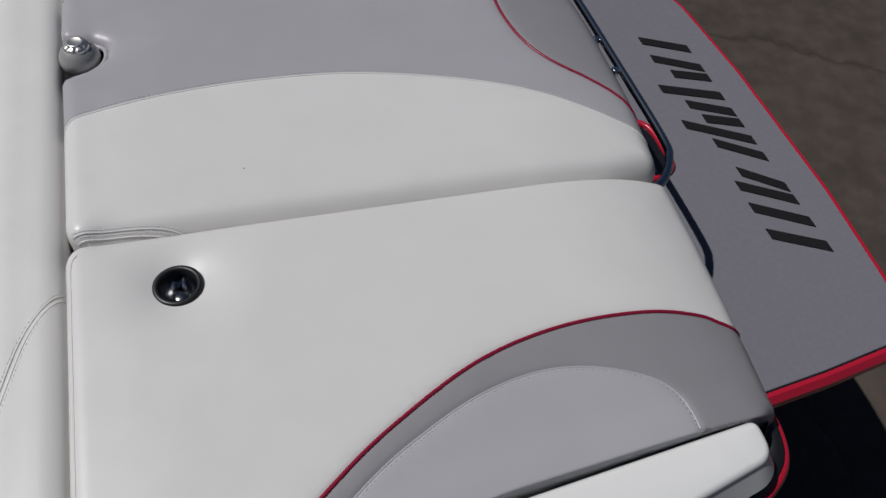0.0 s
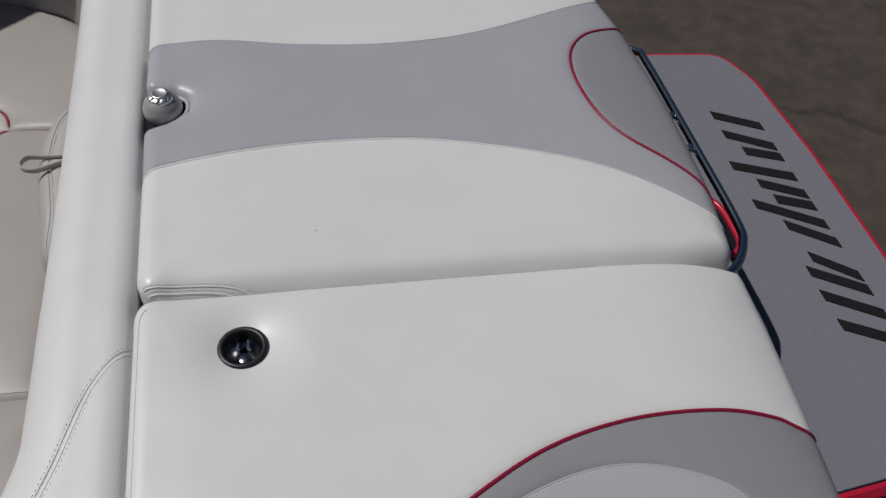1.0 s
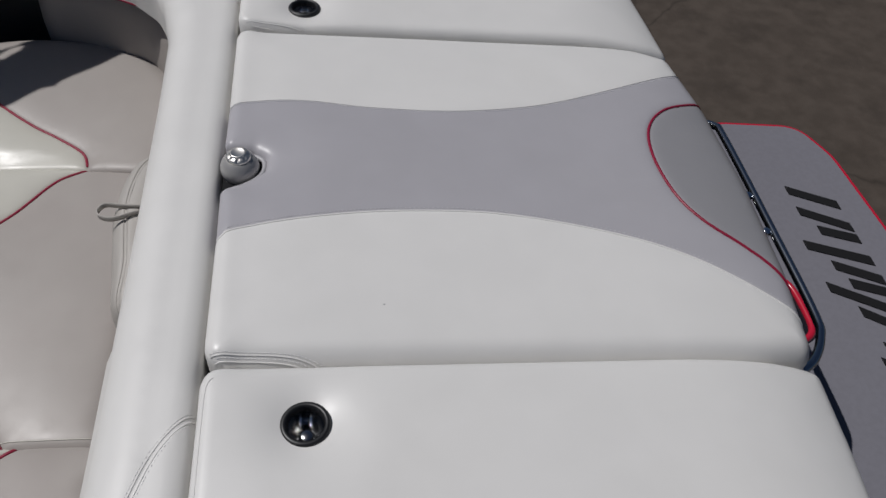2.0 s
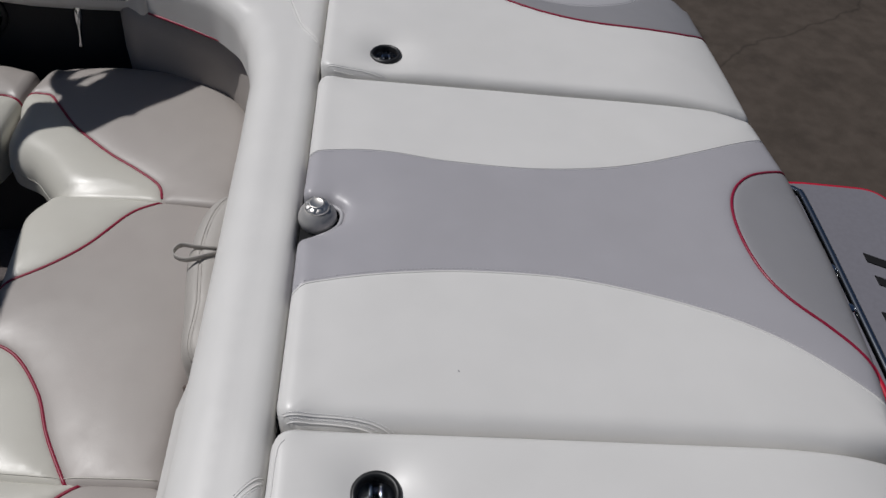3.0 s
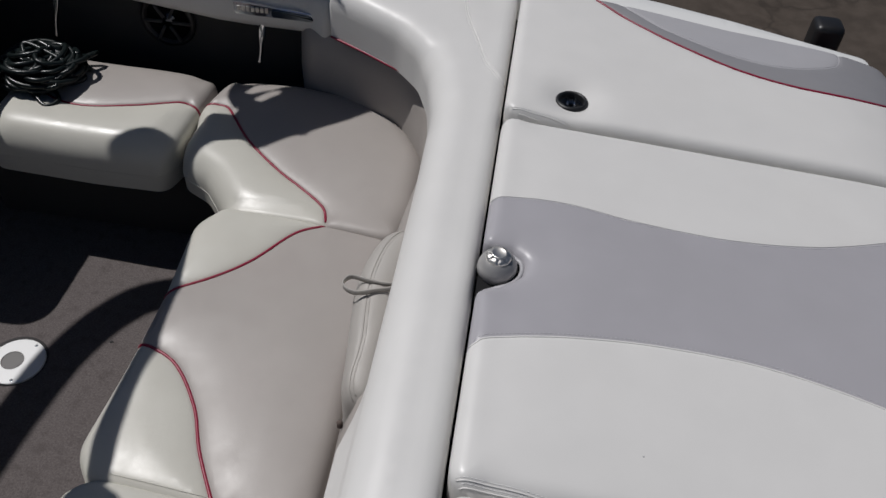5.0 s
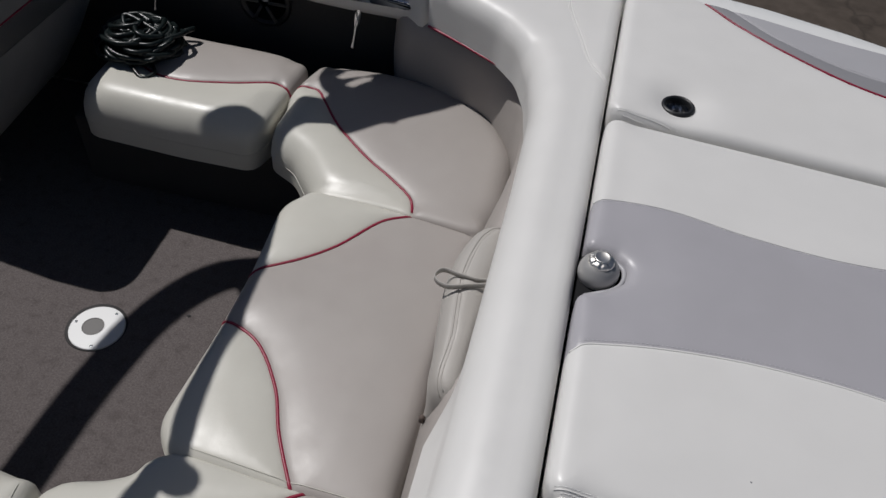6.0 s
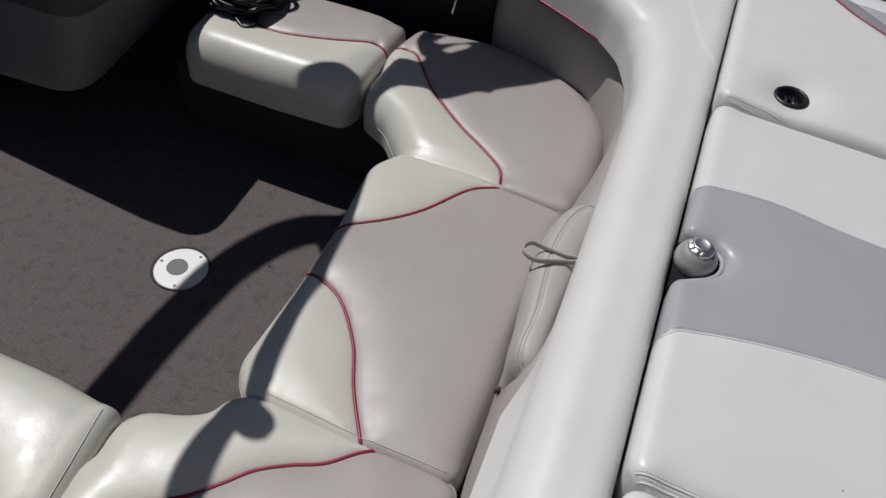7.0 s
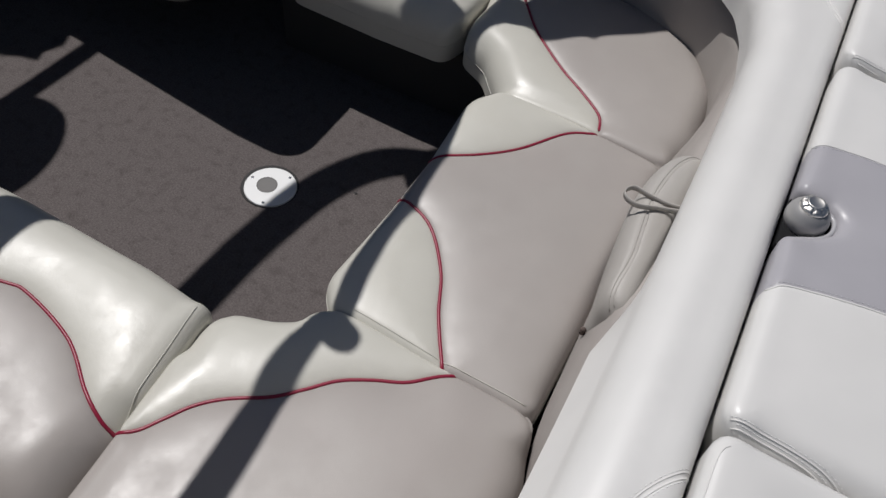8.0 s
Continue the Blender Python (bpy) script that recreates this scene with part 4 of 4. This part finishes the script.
side_seat(FAR_SIDE, FAR_SIDE_RED, 1), side_seat(NEAR_SIDE, NEAR_SIDE_RED, -1)
seat_bases()
floor_socket()


# ---- starboard side and helm ----
def side_bolster(sign):
    root = thing("side_bolster", (-1.6, sign * 1.33, 0.66), "padded white vinyl side bolster along the cockpit edge", "bolster", "side bolsters")
    bm = bmesh.new()
    v, f = block_mesh((-2.9, 1.175, 0.66), (-0.645, 1.33, 0.90), 0.055, 5)
    for p in v:
        bm.verts.new(p)
    bm.verts.ensure_lookup_table()
    for q in f:
        bm.faces.new([bm.verts[i] for i in q])
    for x in [*np.arange(-2.75, -0.80, 0.15), -0.78, -0.75, -0.72]:
        bmesh.ops.bisect_plane(bm, geom=list(bm.verts) + list(bm.edges) + list(bm.faces), plane_co=(x, 0, 0), plane_no=(1, 0, 0))
    bm.verts.index_update()
    v, f = [tuple(p.co) for p in bm.verts], [[p.index for p in q.verts] for q in bm.faces]
    bm.free()
    swell = lambda x: 0.5 - 0.5 * math.cos(math.pi * max(0, min(1, (x + 0.78) / 0.11)))
    v = [(x, sign * (y + 0.088 - (0.055 * swell(x) if y < 1.3 else 0) - 0.035 * math.sin(math.pi * max(0, min(1, (z - 0.66) / 0.24)))), z - (0.030 + 0.012 * swell(x) if z < 0.75 else 0.045) + 0.11 * min(0.6, max(0, -x - 1.05)) * (1 if z < 0.75 else 0.3)) for x, y, z in v]
    part("roll", v, f if sign > 0 else [q[::-1] for q in f], WHITE, root)
    if sign > 0:
        badge = thing("side_badge", (-0.87, 1.235, 0.735), "chrome badge strip with illegible lettering on the side bolster", "badge")
        def wedge(name, x0, x1, y, deep, mat, note="", trim=0.0):
            rise = lambda x: (0.713 + trim, 0.765 - 0.075 * (x + 1.015) - trim)
            xs = [x0, x0 + 0.006, x1 - 0.02, x1 - 0.006, x1]
            cut = [0.006, 0.0, 0.0, 0.004, 0.011]
            verts, n = [], len(xs)
            for yy, e in ((y, 0.0), (y - deep * 0.7, 0.0), (y - deep, 0.003)):
                low = [(x, yy, rise(x)[0] + c + e) for x, c in zip(xs, cut)]
                verts += low + [(x, yy, rise(x)[1] - c - e) for x, c in zip(xs, cut)][::-1]
            m = 2 * n
            faces = [[i * m + k, i * m + (k + 1) % m, (i + 1) * m + (k + 1) % m, (i + 1) * m + k] for i in (0, 1) for k in range(m)]
            faces += [[2 * m + k for k in range(m)], [k for k in range(m)][::-1]]
            part(name, verts, faces, mat, badge, note, False)
        wedge("strip", -1.018, -0.722, 1.240, 0.018, CHROME)
        wedge("dark_end", -0.882, -0.732, 1.222, 0.004, DARKCHROME, "dark polished end of the strip", 0.005)
        for i in range(7):
            x = -1.005 + i * 0.0165
            part("letter_bar", *block_mesh((x, 1.2185, 0.730), (x + 0.011, 1.2225, 0.749), 0.001), SATIN, badge)
        lever = thing("grab_lever", (-0.95, 1.26, 0.6), "chrome lever hanging under the side bolster", "lever")
        tube("bar", spline([(-0.935, 1.27, 0.68), (-0.942, 1.262, 0.62), (-0.952, 1.26, 0.56), (-0.962, 1.26, 0.50)], 6), [0.010 + 0.004 * math.sin(i * 0.35) for i in range(19)], CHROME, lever, 12)
        other = thing("grab_lever", (-1.73, 1.26, 0.6), "chrome lever hanging by the dark cockpit side", "lever")
        tube("bar", spline([(-1.705, 1.27, 0.70), (-1.718, 1.262, 0.63), (-1.738, 1.26, 0.56), (-1.752, 1.26, 0.50)], 6), [0.010 + 0.004 * math.sin(i * 0.35) for i in range(19)], CHROME, other, 12)


def speaker():
    root = thing("side_speaker", (-1.34, 1.33, 0.58), "dark round speaker in the cockpit side", "speaker")
    def ring(name, prof, mat):
        v, f = lathe_mesh(prof, (0, 0, 0), 36)
        part(name, [(-1.335 + x, 1.352 - z, 0.575 + y) for x, y, z in v], f, mat, root)
    ring("trim_ring", [(0.105, 0.0), (0.105, 0.012), (0.095, 0.018), (0.086, 0.014), (0.084, 0.002)], BLACK)
    ring("cone", [(0.084, 0.004), (0.05, 0.0), (0.03, 0.002), (0.022, 0.010), (0.002, 0.014)], DARKCHROME)
    for k in range(6):
        a = math.pi * k / 3
        tube("spoke", [(-1.335 + r * math.cos(a), 1.332, 0.575 + r * math.sin(a)) for r in (0.02, 0.05, 0.09)], 0.006, SPOKE, root, 6)


def rope_coil():
    rng = random.Random(4)
    root = thing("rope_coil", (-1.70, 1.03, 0.47), "tangled coil of dark green tow rope on the seat", "rope")
    pts = []
    for k in range(64):
        near = 1 - 0.42 * k / 63
        cx, cy = -1.672 + rng.uniform(-0.085, 0.085) * near, 1.012 + rng.uniform(-0.06, 0.06) * near
        wide, deep, turn = rng.uniform(0.065, 0.125) * near, rng.uniform(0.05, 0.095) * near, rng.uniform(0, math.pi)
        low, lean, way = 0.493 + 0.0011 * k, rng.uniform(0.02, 0.5), rng.uniform(0, 2 * math.pi)
        for q in range(7):
            a = 2 * math.pi * q / 7
            u, v = wide * math.cos(a), deep * math.sin(a)
            rise = lean * 0.5 * (wide + math.cos(a - way) * wide)
            pts.append((cx + u * math.cos(turn) - v * math.sin(turn), cy + u * math.sin(turn) + v * math.cos(turn), low + rise))
    tube("coil", spline(pts, 5), 0.0092, ROPE, root, 7)
    tube("tail", spline([(-1.62, 0.95, 0.50), (-1.57, 0.90, 0.488), (-1.60, 0.86, 0.484), (-1.66, 0.90, 0.50)], 8), 0.0075, ROPE, root, 7)


def helm_chair():
    root = thing("helm_chair", (-2.4, 0.72, 0.0), "barrel-shaped grey and charcoal vinyl helm chair", "chair")
    low = rounded([(-1.995, 0.425, 0.13), (-2.05, 1.02, 0.13), (-2.30, 1.12, 0.2), (-3.25, 1.06, 0.2), (-3.25, 0.56, 0.2), (-2.35, 0.415, 0.3)], 12)
    high = rounded([(-1.935, 0.455, 0.17), (-1.935, 1.22, 0.08), (-2.25, 1.29, 0.2), (-3.30, 1.20, 0.2), (-3.35, 0.60, 0.2), (-2.20, 0.462, 0.3)], 12)
    low, high = np.array(low), np.array(high)
    middle = high.mean(0)
    def ring(z, inset=0.0):
        k = min(1.0, max(0.0, (z - 0.33) / 0.27)) ** 0.7
        at = low + (high - low) * k
        return [(x, y, z) for x, y in middle + (at - middle) * (1 - inset)]
    def band(name, levels, mat, note, lid=False, floor=False):
        n = len(low)
        verts = [p for z, inset in levels for p in ring(z, inset)]
        faces = [[i * n + q, i * n + (q + 1) % n, (i + 1) * n + (q + 1) % n, (i + 1) * n + q] for i in range(len(levels) - 1) for q in range(n)]
        faces += [[(len(levels) - 1) * n + q for q in range(n)]] if lid else []
        faces += [[q for q in range(n)][::-1]] if floor else []
        part(name, verts, faces, mat, root, note)
    band("shell", [(0.32, 0.12), (0.322, 0.05), (0.335, 0.015), (0.36, 0.0), (0.45, 0.0), (0.55, 0.0), (0.63, 0.004)], SHELL, "grey vinyl lower shell", floor=True)
    band("side_panel", [(0.63, 0.006), (0.65, 0.0), (0.70, 0.0), (0.72, 0.006)], CHARCOAL, "dark grey vinyl band")
    band("back", [(0.72, 0.008), (0.74, 0.0), (0.82, 0.0), (0.87, 0.006), (0.90, 0.03), (0.915, 0.08), (0.92, 0.16)], SHELL, "grey vinyl upper back", lid=True)
    tube("piping", ring(0.72, 0.004), 0.003, RED, root, 6, True)
    part("pedestal", *lathe_mesh([(0.15, 0.0), (0.15, 0.012), (0.05, 0.03), (0.045, 0.33)], (-2.65, 0.84, 0), 24), BLACK, root)


# ---- unseen wakeboard tower, laid out to throw the shadows on floor and seats ----
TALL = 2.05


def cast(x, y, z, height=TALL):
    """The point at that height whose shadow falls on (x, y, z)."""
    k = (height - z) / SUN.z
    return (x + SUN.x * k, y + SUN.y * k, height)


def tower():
    root = thing("wakeboard_tower", (-2.0, 0.0, 0.85), "unseen tubular wakeboard tower shaped to throw the cockpit shadows", "tower")
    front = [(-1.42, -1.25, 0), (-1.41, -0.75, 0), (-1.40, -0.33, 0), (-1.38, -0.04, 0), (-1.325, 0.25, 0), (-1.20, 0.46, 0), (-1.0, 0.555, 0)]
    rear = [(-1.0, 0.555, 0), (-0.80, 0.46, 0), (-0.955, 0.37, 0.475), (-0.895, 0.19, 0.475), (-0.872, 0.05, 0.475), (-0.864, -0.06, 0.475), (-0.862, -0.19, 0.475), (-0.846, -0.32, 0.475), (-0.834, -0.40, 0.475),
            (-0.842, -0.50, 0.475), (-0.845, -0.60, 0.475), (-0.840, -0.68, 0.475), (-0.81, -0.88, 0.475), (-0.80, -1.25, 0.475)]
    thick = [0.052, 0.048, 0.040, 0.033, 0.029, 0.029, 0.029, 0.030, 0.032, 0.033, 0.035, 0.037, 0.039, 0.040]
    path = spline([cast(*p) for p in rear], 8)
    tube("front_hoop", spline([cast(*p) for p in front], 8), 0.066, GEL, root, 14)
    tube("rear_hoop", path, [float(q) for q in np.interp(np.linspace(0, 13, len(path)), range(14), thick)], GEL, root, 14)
    # Added arm out of view; its swollen end throws the hooked seat shadow.
    tube("shadow_hook", spline([cast(-0.85, -0.44, 0.475), cast(-0.815, -0.455, 0.475), cast(-0.785, -0.490, 0.475), cast(-0.764, -0.535, 0.475)], 4), [0.024] * 6 + [0.030, 0.038, 0.044, 0.045, 0.041, 0.031, 0.010], GEL, root, 12)
    # Bar, stay and plate are added unseen, traced from dark shapes cast on the floor.
    tube("shade_arm", spline([cast(-2.485, 0.40, 0), cast(-2.49, 0.2, 0), cast(-2.50, -0.03, 0)], 6), 0.04, GEL, root, 10)
    tube("shade_stay", spline([cast(-2.50, -0.05, 0), cast(-2.85, -0.06, 0), (-4.2, 0.3, 1.7), (-4.3, 0.3, 0.88)], 6), 0.03, GEL, root, 10)
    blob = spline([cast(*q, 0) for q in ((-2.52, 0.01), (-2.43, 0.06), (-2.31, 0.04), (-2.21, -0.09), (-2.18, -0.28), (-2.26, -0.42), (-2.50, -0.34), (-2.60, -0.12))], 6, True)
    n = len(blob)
    part("mirror", blob + [(x, y, z + 0.04) for x, y, z in blob], [[i for i in range(n)][::-1], [n + i for i in range(n)]] + [[i, (i + 1) % n, n + (i + 1) % n, n + i] for i in range(n)], BLACK, root, "unseen black plate outlined by its floor shadow", False)
    # Sheet added overhead only to cast the jagged shade at the floor's forward end.
    sheet_rim = [cast(*q, 0) for q in ((-2.648, 0.438), (-2.608, 0.335), (-2.640, 0.268), (-2.622, 0.217), (-2.69, 0.200), (-2.76, 0.165), (-3.1, 0.10), (-3.2, 0.55), (-2.8, 0.62))]
    m = len(sheet_rim)
    part("shade_sheet", sheet_rim + [(x, y, z + 0.06) for x, y, z in sheet_rim], [[i for i in range(m)][::-1], [m + i for i in range(m)]] + [[i, (i + 1) % m, m + (i + 1) % m, m + i] for i in range(m)], BLACK, root, "unseen black sheet that shades the forward floor", False)
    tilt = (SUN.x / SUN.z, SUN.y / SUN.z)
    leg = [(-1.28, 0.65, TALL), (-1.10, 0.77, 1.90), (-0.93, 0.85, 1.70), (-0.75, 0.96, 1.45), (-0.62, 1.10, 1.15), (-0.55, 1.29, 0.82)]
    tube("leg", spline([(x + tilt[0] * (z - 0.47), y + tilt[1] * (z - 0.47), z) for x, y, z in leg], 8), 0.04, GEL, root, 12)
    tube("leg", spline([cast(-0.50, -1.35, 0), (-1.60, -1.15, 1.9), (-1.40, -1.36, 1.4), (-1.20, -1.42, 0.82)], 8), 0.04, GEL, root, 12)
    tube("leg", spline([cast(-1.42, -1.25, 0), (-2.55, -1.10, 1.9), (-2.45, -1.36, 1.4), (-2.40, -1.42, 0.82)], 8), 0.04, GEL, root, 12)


def shadow_plate():
    # Unseen plate: outline and slits follow the shadow on the corner seat.
    root = thing("shadow_plate", cast(-0.8, 1.05, 0.47), "unseen slotted plate shaped to throw the starboard seat shadows", "board rack")
    edge = spline([(-0.50, 1.22), (-0.435, 1.10), (-0.405, 1.06), (-0.385, 1.022), (-0.433, 1.062), (-0.468, 1.082), (-0.55, 0.994), (-0.66, 0.907), (-0.68, 0.877), (-0.72, 0.866), (-0.80, 0.806), (-0.85, 0.800), (-0.875, 0.822), (-0.93, 0.815), (-1.00, 0.755), (-1.06, 0.70), (-1.13, 0.62), (-1.29, 0.48), (-1.375, 0.53),
                   (-1.380, 0.64), (-1.355, 0.705), (-1.295, 0.760), (-1.215, 0.810), (-1.145, 0.815), (-1.10, 0.805), (-1.08, 0.865), (-1.05, 0.93), (-0.99, 0.95), (-0.955, 0.98), (-0.985, 1.005), (-1.015, 1.055), (-1.024, 1.12), (-1.03, 1.20), (-0.98, 1.26), (-0.90, 1.28), (-0.78, 1.32), (-0.62, 1.40)], 4, True)
    slits = [[(-0.994, 1.138), (-0.986, 1.188), (-0.916, 1.178), (-0.940, 1.130)],
             [(-0.953, 1.070), (-0.928, 1.132), (-0.852, 1.176), (-0.812, 1.164), (-0.855, 1.110), (-0.922, 1.068)],
             [(-0.911, 1.038), (-0.866, 1.097), (-0.828, 1.118), (-0.830, 1.084), (-0.876, 1.030)]]
    from mathutils import geometry
    pts, links, rims = [], [], []
    for ring in [edge] + slits:
        k = len(pts)
        pts += [Vector(p[:2]) for p in ring]
        rims.append((k, len(ring)))
        links += [(k + i, k + (i + 1) % len(ring)) for i in range(len(ring))]
    flat, _, tris, *_ = geometry.delaunay_2d_cdt(pts, links, [], 0, 1e-6)
    xy = np.array([(p.x, p.y) for p in flat])
    tris = np.array([t for t in tris if len(t) == 3])
    mid = xy[tris].mean(1)
    keep = inside(mid, [tuple(p[:2]) for p in edge])
    for ring in slits:
        keep &= ~inside(mid, ring)
    n = len(xy)
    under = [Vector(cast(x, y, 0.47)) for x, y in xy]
    faces = [list(map(int, t)) for t in tris[keep]] + [[int(i) + n for i in t][::-1] for t in tris[keep]]
    faces += [[k + i, k + (i + 1) % m, n + k + (i + 1) % m, n + k + i] for k, m in rims for i in range(m)]
    part("board", under + [p + Vector((0, 0, 0.006)) for p in under], faces, BLACKGEL, root, "black plate cut to the shadow's outline", False)
    tube("plate_bar", [cast(-0.62, 1.20, 0.47, TALL - 0.03), cast(-0.70, 1.02, 0.47, TALL - 0.03), cast(-0.78, 0.92, 0.47, TALL - 0.03)], 0.02, SATIN, root, 8)


def speck(name, at, size, mat, label, category):
    rng = random.Random(name)
    rim = [(math.cos(a) * size * rng.uniform(0.6, 1.1), math.sin(a) * size * rng.uniform(0.4, 0.8)) for a in np.linspace(0, 2 * math.pi, 10)[:-1]]
    n = len(rim)
    verts = [(at[0] + x, at[1] + y, at[2]) for x, y in rim] + [(at[0] + x * 0.6, at[1] + y * 0.6, at[2] + size * 0.4) for x, y in rim]
    root = thing(name, at, label, category)
    part("crumb", verts, [[i, (i + 1) % n, n + (i + 1) % n, n + i] for i in range(n)] + [[n + i for i in range(n)]], mat, root)


def trailer():
    root = thing("boat_trailer", (-1.5, 0, -1.12), "black boat trailer with a padded upright guide post", "trailer")
    for y in (-0.75, 0.75):
        part("frame_rail", *block_mesh((-5.2, y - 0.04, -0.72), (1.5, y + 0.04, -0.60), 0.01), BLACK, root)
        part("bunk", *block_mesh((-2.6, y * 0.8 - 0.07, -0.62), (0.9, y * 0.8 + 0.07, -0.42), 0.02), LINER, root, "carpeted bunk")
    for x in (-4.6, -2.0, 1.2):
        part("cross_member", *block_mesh((x - 0.04, -1.55 if x > 0 else -0.8, -0.75), (x + 0.04, 1.55 if x > 0 else 0.8, -0.66), 0.01), BLACK, root)
    for x in (-1.25, -0.35):
        for y in (-1.05, 1.05):
            v, f = lathe_mesh([(0.17, -0.10), (0.30, -0.10), (0.34, -0.06), (0.34, 0.06), (0.30, 0.10), (0.17, 0.10)], (0, 0, 0), 28)
            tyre = part("wheel", [(x + a, y + c, -0.78 + b) for a, b, c in v], f, BLACK, root, "black tyre")
            v, f = lathe_mesh([(0.03, -0.11), (0.10, -0.09), (0.172, -0.105), (0.172, 0.105), (0.10, 0.09), (0.03, 0.11)], (0, 0, 0), 20)
            part("rim", [(x + a, y + c, -0.78 + b) for a, b, c in v], f, SATIN, tyre, "metal rim")
    part("guide_pole", *lathe_mesh([(0.025, -0.72), (0.025, 0.5)], (1.06, 1.50, 0), 12), SATIN, root)
    part("guide_pad", *block_mesh((1.005, 1.45, 0.30), (1.108, 1.55, 0.808), 0.022, 3), BLACK, root, "black foam pad")


for s in (1, -1):
    side_bolster(s)
speaker()
rope_coil()
helm_chair()
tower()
shadow_plate()
trailer()
speck("bark_chip", (-1.221, 0.270, 0.0005), 0.009, LINER, "small dark bark chip lying on the carpet", "debris")
speck("dirt_speck", (0.318, -0.422, float(pad_mid.height([(0.318, -0.422)])[0]) - 0.0003), 0.0028, INSET, "tiny grey dirt speck on the sun pad", "debris")
